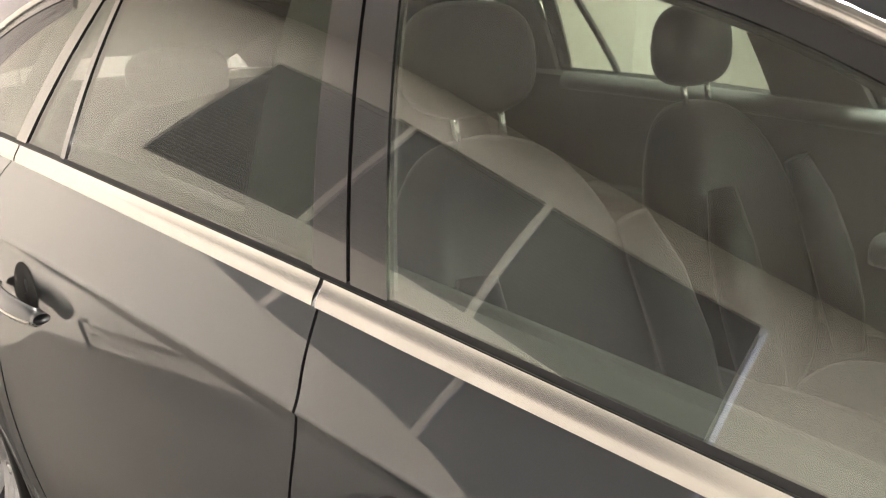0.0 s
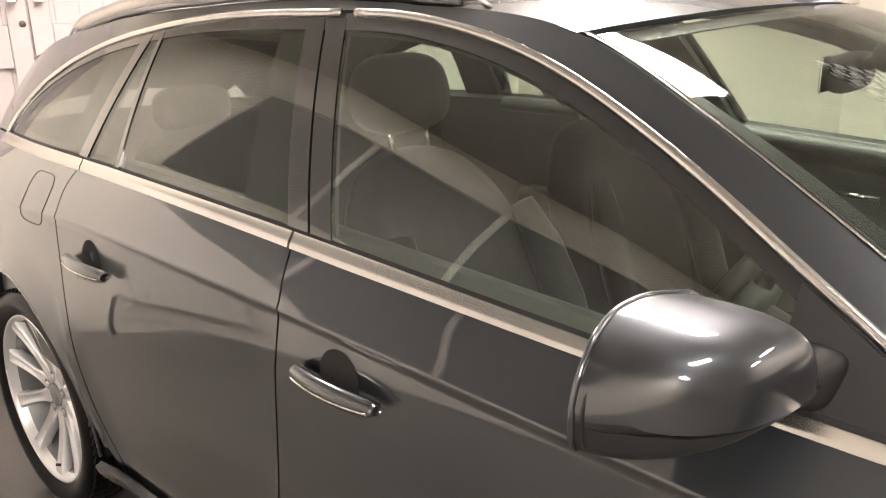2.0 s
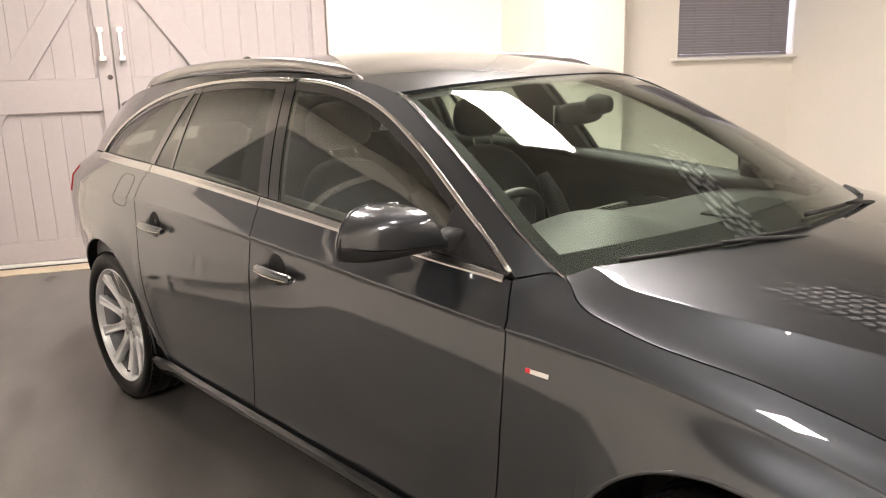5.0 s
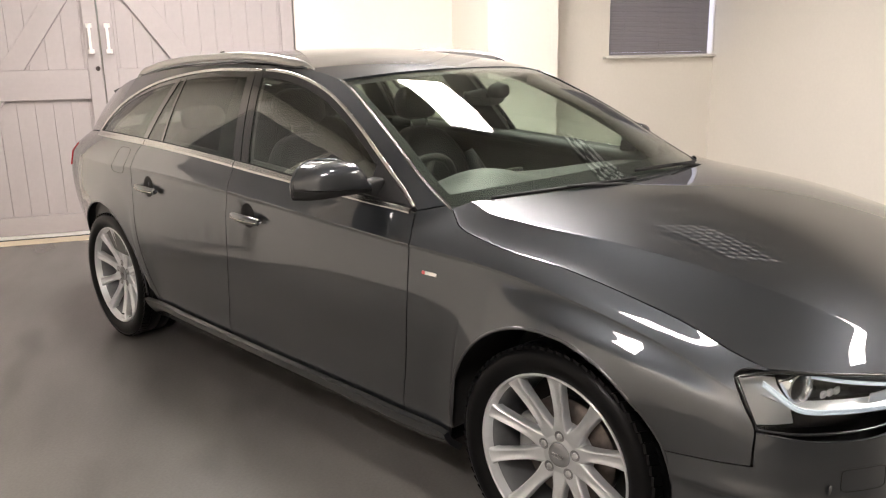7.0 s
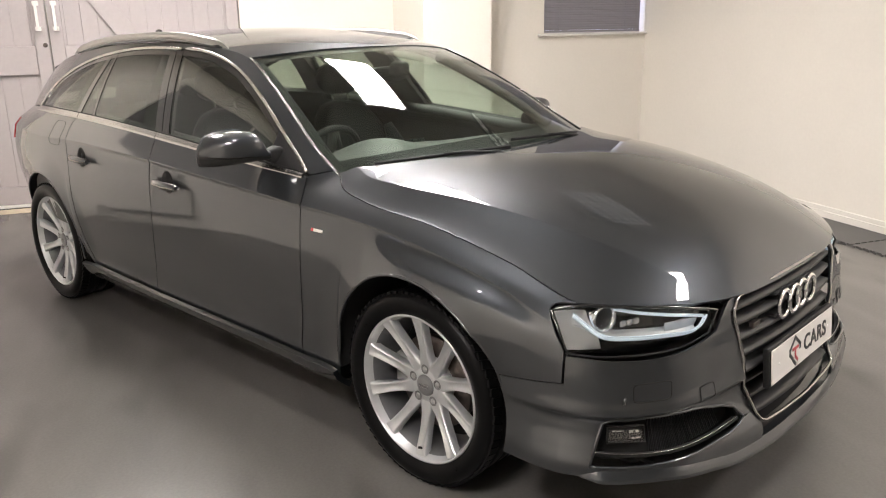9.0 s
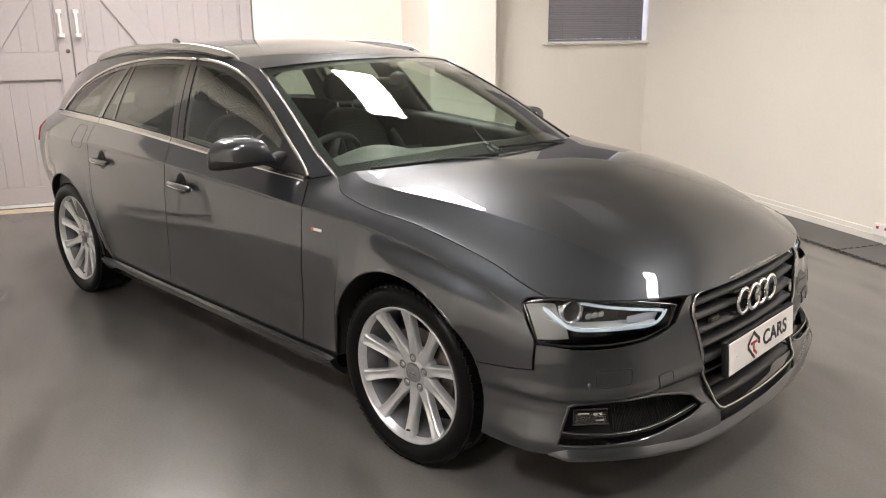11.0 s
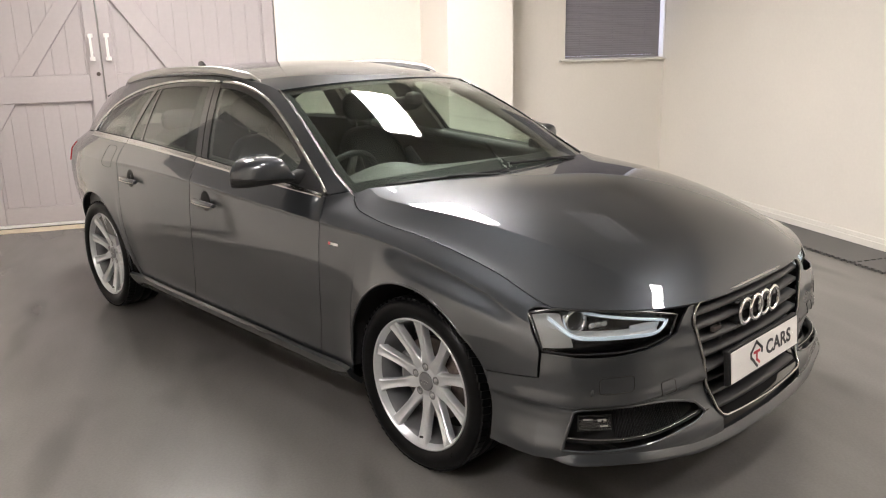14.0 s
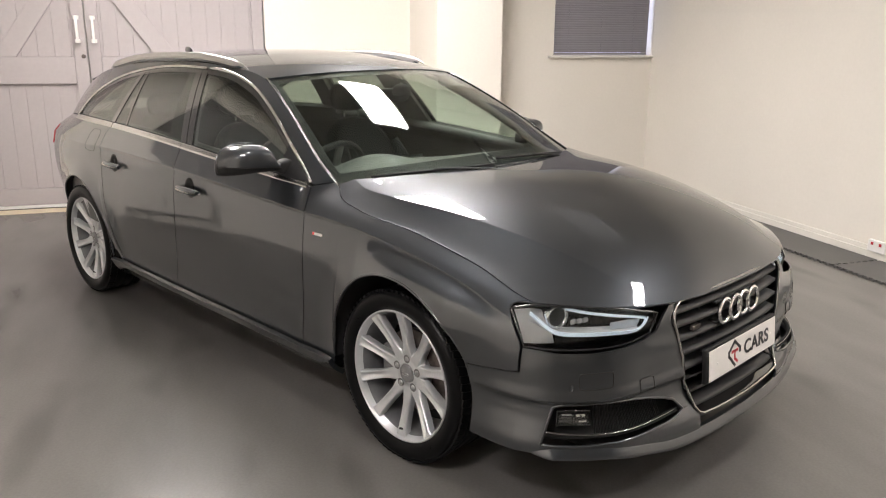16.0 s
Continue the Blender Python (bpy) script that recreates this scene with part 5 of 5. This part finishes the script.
# ---- wheels ----
def build_wheel():
    w = new("wheel")
    tyre_prof = [(.244, -.095), (.256, -.108), (.280, -.118), (.300, -.117), (.314, -.108), (.3215, -.092), (.3225, -.06), (.3170, -.058), (.3170, -.052), (.3225, -.05), (.3228, -.004), (.3170, -.003), (.3170, .003), (.3228, .004), (.3225, .05), (.3170, .052), (.3170, .058), (.3225, .06), (.3215, .092), (.314, .108), (.300, .117), (.280, .118), (.256, .108), (.244, .095)]
    v, f = lathe(tyre_prof, 96)
    tyre = part("tyre", mesh_of("tyre", v, f), RUBBER, w, "low black road tyre")
    # tread grooves: small blocks of rubber along both shoulders
    bm = bmesh.new()
    for k in range(72):
        for s in (-1, 1):
            bmesh.ops.create_cube(bm, size=1, matrix=Matrix.Rotation(2 * math.pi * k / 72, 4, "Y") @ Matrix.Translation((.3215, s * .084, 0)) @ Matrix.Rotation(0.25 * s, 4, "X") @ Matrix.Diagonal((.008, .040, .0235, 1)))
    tb = part("tread_block", bm, RUBBER, w)
    tb["kind"] = "stuff"
    v, f = lathe([(.2500, -.098), (.2500, -.1045), (.2472, -.1066), (.2440, -.1058), (.2415, -.1005), (.2395, -.092), (.2350, -.084), (.2320, -.078)], 96)
    part("rim", mesh_of("rim", v, f), ALLOY, w, "silver alloy rim")
    v, f = lathe([(.2320, -.078), (.2270, -.066), (.2210, -.040), (.2150, 0.0), (.2150, .07), (.246, .10)], 96)
    part("rim_barrel", mesh_of("rim_barrel", v, f), BARREL, w, "dull inner barrel of the rim, its grey darkened for shade")
    # ten spokes with a dished centre
    t = lin(0, 1, 18)
    r = lerp(.044, .2405, t)
    yc = -.058 - .036 * np.clip(t * 1.08, 0, 1) ** 1.4
    wd = herm([0, .18, .30, .45, .75, .92, 1.0], [.030, .0245, .0192, .0174, .0190, .0222, .0285], t)
    ridge_in = np.clip((t - 0.25) / 0.25, 0, 1) * np.clip((0.97 - t) / 0.1, 0, 1)
    rows = []
    for i in range(18):
        a, d = wd[i], .030
        g = .0065 * ridge_in[i]
        rows.append([(-a * 1.04, yc[i] + d), (-a, yc[i] + .009), (-a * .86, yc[i] + .001), (-a * .66, yc[i]), (-a * .50, yc[i] + g), (0, yc[i] + g * 1.15), (a * .50, yc[i] + g), (a * .66, yc[i]), (a * .86, yc[i] + .001), (a, yc[i] + .009), (a * 1.04, yc[i] + d)])
    P = np.array([[(q[0], q[1], r[i]) for q in rows[i]] for i in range(18)])
    v, f, k = sheet(P, 0.0, (0, -1, 0))
    sm = mesh_of("spoke", v, f)
    sm.materials.append(ALLOY)
    for i in range(10):
        s = new("spoke", sm)
        s.parent = w
        s.matrix_basis = Matrix.Rotation(2 * math.pi * i / 10, 4, "Y")
    v, f = lathe([(.0360, -.058), (.0375, -.0615), (.041, -.0600), (.060, -.0585), (.076, -.0570), (.086, -.051), (.090, -.035), (.090, -.01)], 48)
    part("wheel_hub", mesh_of("wheel_hub", v, f), ALLOY, w)
    v, f = lathe([(.0001, -.0690), (.024, -.0685), (.0335, -.066), (.0358, -.062), (.0360, -.055)], 36)
    cap = part("centre_cap", mesh_of("centre_cap", v, f), CAP_GREY, w, "grey centre cap")
    for i in range(4):
        v, f = tube([((i - 1.5) * .0085 + .0062 * math.cos(q), -.0695, .0062 * math.sin(q)) for q in lin(0, 2 * math.pi, 25)[:-1]], .0008, 5, 1, (0, 1, 0), True)
        part("emblem_ring", mesh_of("emblem_ring", v, f), MIRROR_CHROME, w)
    v, f = lathe([(.0001, -.0645), (.0075, -.0645), (.0092, -.062), (.0092, -.050)], 12)
    bmesh_bolt = mesh_of("wheel_bolt", v, f)
    bmesh_bolt.materials.append(LAMP_GREY)
    v, f = lathe([(.0165, -.0618), (.0145, -.0612), (.0135, -.0603), (.0001, -.0600)], 18)
    hole = mesh_of("bolt_recess", v, f)
    hole.materials.append(CAP_GREY)
    for i in range(5):
        a = 2 * math.pi * (i + 0.25) / 5
        for me, nm in ((bmesh_bolt, "wheel_bolt"), (hole, "bolt_recess")):
            b = new(nm, me)
            b.parent = w
            b.location = (.0565 * math.cos(a), 0, .0565 * math.sin(a))
    v, f = lathe([(.08, -.020), (.155, -.020), (.157, -.016), (.157, .004), (.08, .004)], 64)
    part("brake_disc", mesh_of("brake_disc", v, f), STEEL, w, "worn steel brake disc")
    v, f = lathe([(.0001, -.03), (.078, -.03), (.080, .0)], 40)
    part("brake_hat", mesh_of("brake_hat", v, f), STEEL, w)
    part("brake_caliper", box((-.165, -.040, -.07), (-.095, .03, .07), 0.02), CAP_GREY, w)
    v, f = tube([(.0, -.080, -.222), (.0, -.088, -.214), (.0, -.098, -.209)], .004, 8, 1, (1, 0, 0))
    part("tyre_valve", mesh_of("tyre_valve", v, f), BLACK, w)
    # added black disc, no real part: the shade behind the spokes
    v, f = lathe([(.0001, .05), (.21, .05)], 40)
    part("wheel_shadow_plate", mesh_of("wheel_shadow_plate", v, f), LINER_SHADE, w)
    return w


first = build_wheel()
first.parent = car
first.matrix_basis = pose(0, -0.782, WR - 0.002)
for x, y, turn, spin in ((AX_R, -0.780, 0, -2), (0, 0.782, 180, 0), (AX_R, 0.780, 180, 25)):
    copy_thing(first, pose(x, y, WR - 0.002, 0, 0, turn) @ Matrix.Rotation(radians(spin), 4, "Y"))
# arch liners, underbody
for cx in (0, AX_R):
    for sgn in (1, -1):
        t = lin(-0.12, math.pi + 0.12, 40)
        edge_x = np.clip(cx + ARCH * np.cos(t), -3.7, .5)
        edge_y = skin(edge_x, v_of_z(edge_x, WR + 0.008 + ARCH * np.sin(t)))[0] - 0.012
        P = np.array([[(cx + (ARCH + 0.006) * math.cos(q), sgn * -min(y, ey), WR + 0.008 + (ARCH + 0.006) * math.sin(q)) for y in (0.885, 0.78, 0.60)] for q, ey in zip(t, edge_y)])
        v, f, k = sheet(P, 0.0, (0, 0, -1))
        part("arch_liner", mesh_of("arch_liner", v, f), LINER_SHADE, car)
        P = np.array([[(cx + r * math.cos(q), sgn * -0.60, WR + r * math.sin(q)) for r in (0.0, 0.2, ARCH + 0.02)] for q in t])
        v, f, k = sheet(P, 0.0, (0, -sgn, 0))
        part("arch_liner", mesh_of("arch_liner", v, f), LINER_SHADE, car)
        lip_t = lin(-0.10, math.pi + 0.10, 60)
        lx, lz = cx + ARCH * np.cos(lip_t), WR + 0.008 + ARCH * np.sin(lip_t)
        lx_c = np.clip(lx, -3.7, .5)
        ly = skin(lx_c, v_of_z(lx_c, lz))[0]
        rod("arch_lip", np.stack([lx, -sgn * (ly - 0.004), lz], -1), 0.0055, PAINT, car, 6, 1, (0, 1, 0))
part("undertray", box((.30, -.60, .196), (.775, .60, .212), 0.004), LINER_SHADE, car, "dark plastic undertray")
part("underbody", box((-3.5, -0.58, 0.15), (0.62, 0.58, 0.30), 0.03), LINER_SHADE, car)
part("engine_bay", box((-0.35, -0.56, 0.31), (0.66, 0.56, 0.60), 0.05), LINER_SHADE, car)

# ---- handles, flap, badge, mirrors ----
def handle(xa, xb, z, parents):
    for sgn, parent in zip((1, -1), parents):
        h = new("door_handle")
        h.parent = parent
        n = 24
        t = lin(0, 1, n)
        x = lerp(xa, xb, t)
        y, zz_ = skin(x, v_of_z(x, np.full(n, z)))
        arch = 0.012 + 0.020 * np.sin(np.pi * np.clip(t * 0.94 + 0.02, 0, 1)) ** 0.6
        drop = -0.004 * t + 0 * x
        ht = (0.0135 + 0.005 * np.sin(np.pi * t)) * np.clip(np.minimum(t, 1 - t) * 14 + 0.35, 0, 1) ** 0.5
        P = []
        for i in range(n):
            c = np.array([x[i], -(y[i] + arch[i]), z + drop[i]])
            ring = [(0.0125 * math.cos(q), ht[i] * math.sin(q)) for q in lin(0, 2 * math.pi, 15)[:-1]]
            P.append([(c[0], c[1] - a, c[2] + b) for a, b in ring])
        P = np.array(P) * (1, sgn, 1)
        v, f = [tuple(p) for r_ in P for p in r_], []
        m = 14
        for i in range(n - 1):
            for k in range(m):
                f.append((i * m + k, i * m + (k + 1) % m, (i + 1) * m + (k + 1) % m, (i + 1) * m + k))
        f += [tuple(range(m)), tuple((n - 1) * m + k for k in range(m))[::-1]]
        part("handle_grip", mesh_of("handle_grip", v, f), PAINT, h, "curved grey grip with a bright edge")
        # no hollow is cut: a flush black disc paints the recess's shade
        q = lin(0, 2 * math.pi, 41)[:-1]
        xc = lerp(xa, xb, 0.5)
        pts_x, pts_z = xc - 0.006 + 0.046 * np.cos(q), z + 0.006 + 0.048 * np.sin(q)
        r0 = skin(pts_x, v_of_z(pts_x, pts_z))[0]
        bowl = [[(xc + k_ * (a - xc), -sgn * (b + o), z + 0.006 + k_ * (c - z - 0.006)) for a, b, c in zip(pts_x, r0, pts_z)] for k_, o in ((1.0, 0.0010), (0.92, 0.0018), (0.5, 0.0024), (0.02, 0.0026))]
        v, f, k = sheet(np.array([r_ + r_[:1] for r_ in bowl]), 0.0, (0, -sgn, 0))
        part("handle_bowl_shade", mesh_of("handle_bowl_shade", v, f), LINER_SHADE, h, "flush black disc standing in for the finger recess's shade")
        rod("handle_trim", np.stack([x[1:-1], sgn * -(y + arch + 0.0118)[1:-1], (z + drop - 0.004)[1:-1]], -1), 0.0026, CHROME, h, 6)


handle(-1.540, -1.345, 0.816, doors_f)
handle(-2.375, -2.180, 0.838, doors_r)
# fuel flap: a rounded square let into the rear wing, with its gap
q = lin(0, 2 * math.pi, 49)[:-1]
sq_ = lambda w: np.sign(w) * np.abs(w) ** 0.45
fx_, fz_ = -2.610 + 0.072 * sq_(np.cos(q)), 0.936 + 0.058 * sq_(np.sin(q))
fy_ = skin(fx_, v_of_z(fx_, fz_))[0]
rod("fuel_flap_gap", np.stack([fx_, -(fy_ + 0.0002), fz_], -1), 0.0013, LINER_SHADE, car, 6, 1, (0, 1, 0), True, label="rounded square gap of the fuel flap")
# small red and silver badge on the wings
for sgn in (1, -1):
    for x0, x1, m_ in ((-.486, -.474, RED), (-.473, -.424, MIRROR_CHROME)):
        xx = lin(x0, x1, 4)
        vv_ = v_of_z(xx, np.full(4, .776))
        P = np.stack([at(xx, v_of_z(xx, np.full(4, .776 + d)), 0.002) for d in (-.005, 0, .005)], 1) * (1, sgn, 1)
        panel("wing_badge", P, m_, car, 0.003, (0, -sgn, 0), "small bright badge")

for sgn in (1, -1):
    mir = new("door_mirror")
    mir.parent = car
    if sgn < 0:   # the far one sits closer in and a little lower
        mir.location = (0, -0.030, -0.014)
    # shell lofted from the short neck outwards: rear and front edge, top and underside
    yo = np.concatenate([lin(.826, 1.022, 34), 1.022 + 0.022 * np.sin(lin(0.06, 1, 14) * math.pi / 2)])
    xr = herm([.826, .840, .860, .89, 1.06], [-.836, -.846, -.885, -.912, -.936], yo)
    xf = herm([.826, .87, .92, .98, 1.018, 1.036, 1.044], [-.786, -.782, -.790, -.815, -.855, -.895, -.930], yo)
    zt = herm([.826, .838, .846, .855, .870, .898, .945, .985, 1.012, 1.030, 1.039, 1.044], [1.010, 1.014, 1.032, 1.058, 1.077, 1.084, 1.084, 1.077, 1.063, 1.042, 1.026, 1.010], yo)
    zb = herm([.826, .87, .95, 1.008, 1.030, 1.040, 1.044], [.974, .969, .964, .962, .964, .970, .980], yo)
    zm, hz, dep = (zt + zb) / 2, (zt - zb) / 2, xf - xr
    seam = np.clip((herm([.826, .95, 1.02, 1.044], [.992, .997, .998, .998], yo) - zm) / hz, -0.97, 0.97)
    th1 = np.arccos(np.sign(seam) * np.abs(seam) ** (1 / 0.56))
    sp = lambda w: np.sign(w) * np.abs(w) ** 0.56
    for nm, lower, m_, lab in (("mirror_cap", False, PAINT, "smooth dark grey mirror shell"), ("mirror_base", True, LINER_SHADE, "black lower mirror shell")):
        w = lin(0, 1, 14 if lower else 26)[None]
        th = lerp(th1[:, None] + 0.03, math.pi, w) if lower else lerp(0.0, th1[:, None] - 0.03, w)
        X = xr[:, None] + dep[:, None] * sp(np.sin(th)) * (0.985 if lower else 1)
        Z = zm[:, None] + hz[:, None] * sp(np.cos(th))
        Y = yo[:, None] + 0 * th
        panel(nm, np.stack([X, -sgn * Y, Z], -1), m_, mir, 0.004, (1, -0.3 * sgn, -1 if lower else 0.3), lab)
    fill = lin(-1, 1, 9)
    back = np.stack([np.stack([xr + 0.010, -sgn * yo, zm + hz * 0.985 * k_], -1) for k_ in fill], 1)
    panel("mirror_inside", back, BLACK, mir, 0.003, (-1, 0, 0))
    mid_ = np.stack([np.stack([xr + 0.92 * dep * abs(math.cos(k_ * 1.5)) ** 0.6, -sgn * yo, zm + hz * 0.95 * k_], -1) for k_ in fill], 1)
    panel("mirror_core", mid_, BLACK, mir, 0.003, (1, -0.3 * sgn, 0))
    rim_t = np.concatenate([np.stack([xr, -sgn * yo, zt], -1)[8:], np.stack([xr, -sgn * yo, zb], -1)[:8:-1]])
    rod("mirror_rim", rim_t, 0.0035, PAINT, mir, 6, 1, (1, 0, 0), True)
    gv, gf = blob((.002, .074, .044), (-.923, -sgn * .957, 1.022), 3.5, 12, 30)
    part("mirror_glass", mesh_of("mirror_glass", [(x - 0.16 * (abs(y) - .945), y, z) for x, y, z in gv], gf), MIRROR, mir)
    v, f = blob((.025, .031, .030), (-.812, -sgn * .802, .987), 4.0, 16, 28, lambda a, b, c: (a * (1.3 - 0.5 * b * sgn * -1), b, c * (1.0 - 0.25 * b * sgn * -1)))
    part("mirror_foot", mesh_of("mirror_foot", v, f), BLACK, mir, "black mirror foot on the door")

# ---- cabin ----
cx_, cv_ = np.meshgrid(lin(-3.3, -0.6, 40), lin(2.2, 6.86, 16), indexing="ij")
dc = at(cx_, cv_)
dc[..., 1] += 0.075 - 0.02 * np.sin((cv_ - 2.2) / 4.66 * np.pi)
both("door_card", dc, DASH, car, 0.02, (0, 1, 0))
for x0, x1 in ((-2.3, -1.85), (-1.5, -1.10)):
    for sgn in (1, -1):
        part("armrest", box((x0, sgn * 0.70 - 0.05, 0.66), (x1, sgn * 0.70 + 0.05, 0.73), 0.02), LEATHER, car)
        rod("inner_handle", [(x1 - 0.16, sgn * 0.735, .835), (x1 - 0.10, sgn * 0.725, .84), (x1 - 0.03, sgn * 0.735, .838)], 0.008, MIRROR_CHROME, car, 8)
for sgn in (1, -1):   # padded ledge along the top of the door cards
    lx = lin(-2.42, -0.72, 40)
    ly, lz = belt(lx)
    rod("door_ledge", np.stack([lx, -sgn * (ly - 0.070), lz - 0.022], -1), 0.027, DASH, car, 10, 1.3)
part("cabin_floor", box((-3.3, -0.72, 0.28), (-0.45, 0.72, 0.34), 0.02), CARPET, car)
part("centre_tunnel", box((-2.2, -0.13, 0.34), (-0.75, 0.13, 0.58), 0.05), DASH, car)
part("boot_floor", box((-3.65, -0.55, 0.55), (-2.75, 0.55, 0.62), 0.02), CARPET, car)
part("bulkhead", box((-0.66, -0.70, 0.34), (-0.56, 0.70, 0.90), 0.03), DASH, car)
# headlining and inner pillars
Xr, S = np.meshgrid(lin(-3.3, -1.30, 30), lin(-0.97, 0.97, 25), indexing="ij")
hl = roof(Xr, S)
hl[..., 2] -= 0.035
panel("headlining", hl, PILLAR_TRIM, car, 0.01, (0, 0, -1))
for rear, front, nm in ((lambda z: -1.81 - 0.30 * (z - 1.01), lambda z: -1.57 - 0.50 * (z - 1.01), "inner_pillar"), (lambda z: -2.62 + 0.10 * (z - 1.04), lambda z: -2.47 + 0.05 * (z - 1.04), "inner_pillar")):
    ip = window_patch(rear, front, 0.0, 0.0, 8, 16, -0.045)
    both(nm, ip, DASH, car, 0.02, (0, 1, 0))
ax = lin(-1.22, -0.62, 20)
for sgn in (1, -1):
    y, z = roof_edge(ax)
    rod("inner_screen_pillar", np.stack([ax - 0.02, -sgn * (y - 0.045), z - 0.035], -1), 0.030, DASH, car, 8)
# dashboard: one long crowned sheet with the binnacle's hood over the wheel
U, W = np.meshgrid(lin(-1, 1, 61), lin(0, 1, 24), indexing="ij")
hood_ = np.exp(-(((U + 0.50) / 0.27) ** 2))
mid_ = np.exp(-((U / 0.22) ** 2))
xd = lerp(-0.53 + 0.13 * (1 - U**2), -0.93 - 0.03 * hood_, W)
zd = 0.905 + 0.020 * (1 - U**2) + 0.016 * np.sin(np.pi * np.clip(W * 1.1, 0, 1)) + hood_ * 0.072 * np.sin(np.pi * np.clip(W * 0.95, 0, 1)) ** 1.2 + mid_ * 0.012 * W - 0.10 * np.clip((W - 0.9) / 0.1, 0, 1) ** 2
panel("dashboard", np.stack([xd, U * 0.72, zd], -1), DASH, car, 0.02, (0, 0, 1), "dark soft dashboard with a hooded binnacle")
U, W = np.meshgrid(lin(-1, 1, 41), lin(0, 1, 4), indexing="ij")
panel("demister_shelf", np.stack([lerp(-0.46 + 0.21 * (1 - np.abs(U) ** 2.2), -0.60 + 0.13 * (1 - U**2), W), U * 0.73, 0.893 + 0.014 * (1 - U**2) + 0.004 * W], -1), BLACK, car, 0.01, (0, 0, 1), "black shelf under the windscreen")
part("dash_front", box((-0.95, -0.70, 0.50), (-0.66, 0.70, 0.86), 0.05), DASH, car)
part("dash_vent", box((-0.62, 0.05, 0.945), (-0.50, 0.40, 0.952), 0.002), BLACK, car)
part("centre_screen", box((-0.93, -0.10, 0.86), (-0.90, 0.10, 0.945), 0.008), GLOSS_BLACK, car)
# steering wheel
sw = new("steering_wheel")
sw.parent = car
sw.matrix_basis = Matrix.Translation((-1.06, -0.365, 0.865)) @ Matrix.Rotation(radians(-64), 4, "Y")
t = lin(0, 2 * math.pi, 65)[:-1]
rod("wheel_rim", np.stack([0.182 * np.cos(t), 0.182 * np.sin(t), 0 * t], -1), 0.0155, LEATHER, sw, 12, 1.0, (0, 0, 1), True)
part("airbag_boss", mesh_of("airbag_boss", *blob((.075, .085, .03), (0, 0, -.012), 2.8, 12, 24)), DASH, sw)
for a in (0, 180, 270):
    c, s = math.cos(radians(a + 90)), math.sin(radians(a + 90))
    rod("wheel_spoke", [(0.06 * c, 0.06 * s, -.012), (0.175 * c, 0.175 * s, -.002)], 0.016, DASH, sw, 8, 1.3, (0, 0, 1))
rod("steering_column", [(-1.04, -0.365, 0.855), (-0.80, -0.365, 0.76)], 0.045, DASH, car, 14)
# interior mirror with its sensor housing
rm = new("rear_view_mirror")
rm.parent = car
part("mirror_shell", mesh_of("mirror_shell", *blob((.018, .118, .036), (-1.03, 0, 1.232), 3.0, 16, 32)), BLACK, rm)
part("mirror_face", box((-1.052, -.108, 1.201), (-1.047, .108, 1.263), 0.002), MIRROR, rm)
part("sensor_pod", mesh_of("sensor_pod", *blob((.042, .038, .030), (-0.955, 0.0, 1.262), 2.8, 14, 24)), BLACK, rm)
rod("mirror_stalk", [(-1.02, 0, 1.24), (-0.985, 0, 1.255), (-0.955, 0, 1.29)], 0.012, BLACK, rm, 10, 1.0, (0, 1, 0))


def seat(x, y, tall=0.0):
    """A bolstered front seat: cushion, backrest, side bolsters, headrest on two posts."""
    s = new("car_seat")
    s.parent = car
    s["label"] = "black leather front seat with tall bolsters"
    s.matrix_basis = pose(x, y, 0.29)
    v, f = blob((.27, .235, .10), (.0, 0, .12), 3.4, 18, 36, lambda a, b, c: (a, b, c + 0.22 * abs(b) ** 3 * (c > 0)))
    part("seat_cushion", mesh_of("seat_cushion", v, f), LEATHER, s)

    def back(a, b, c):
        wide = 1.0 - 0.22 * max(c - 0.35, 0) / 0.65
        return (a + 0.55 * abs(b) ** 2.5 * (1 if a > 0 else 0), b * wide, c)
    v, f = blob((.085, .240, .335), (-.33, 0, .44), 3.2, 26, 40, back)
    v = [(p[0] - 0.34 * (p[2] - .12), p[1], p[2]) for p in v]
    part("seat_back", mesh_of("seat_back", v, f), LEATHER, s)
    for sg in (-1, 1):
        pts = [(-.205 - 0.34 * (z - .12) + 0.02 * math.sin(z * 5), sg * w, z) for z, w in ((.20, .225), (.30, .236), (.42, .236), (.54, .222), (.64, .195))]
        rod("seat_bolster", pts, 0.046, LEATHER, s, 12, 1.0, (1, 0, 0), taper=[.7, 1, 1.05, .95, .6])
        rod("headrest_post", [(-.535, sg * .055, .74), (-.560, sg * .055, .86)], 0.007, MIRROR_CHROME, s, 8, 1, (1, 0, 0))
    v, f = blob((.052, .135, .085), (-.565, 0, .895), 3.0, 16, 32, lambda a, b, c: (a - 0.12 * c, b * (1 - 0.12 * max(c, 0)), c))
    part("headrest", mesh_of("headrest", v, f), LEATHER, s)
    return s


first_seat = seat(-1.27, -0.365)
copy_thing(first_seat, pose(-1.27, 0.365, 0.27))
bench = new("rear_bench")
bench.parent = car
part("bench_cushion", mesh_of("bench_cushion", *blob((.26, .62, .10), (-2.18, 0, .48), 4, 14, 40)), LEATHER, bench)
v, f = blob((.09, .60, .30), (-2.50, 0, .78), 4, 18, 44)
part("bench_back", mesh_of("bench_back", [(p[0] - 0.35 * (p[2] - .5), p[1], p[2]) for p in v], f), LEATHER, bench)
for y in (-.38, 0, .38):
    part("headrest", mesh_of("headrest", *blob((.045, .12, .065), (-2.68, y, 1.10), 3, 12, 24)), LEATHER, bench)
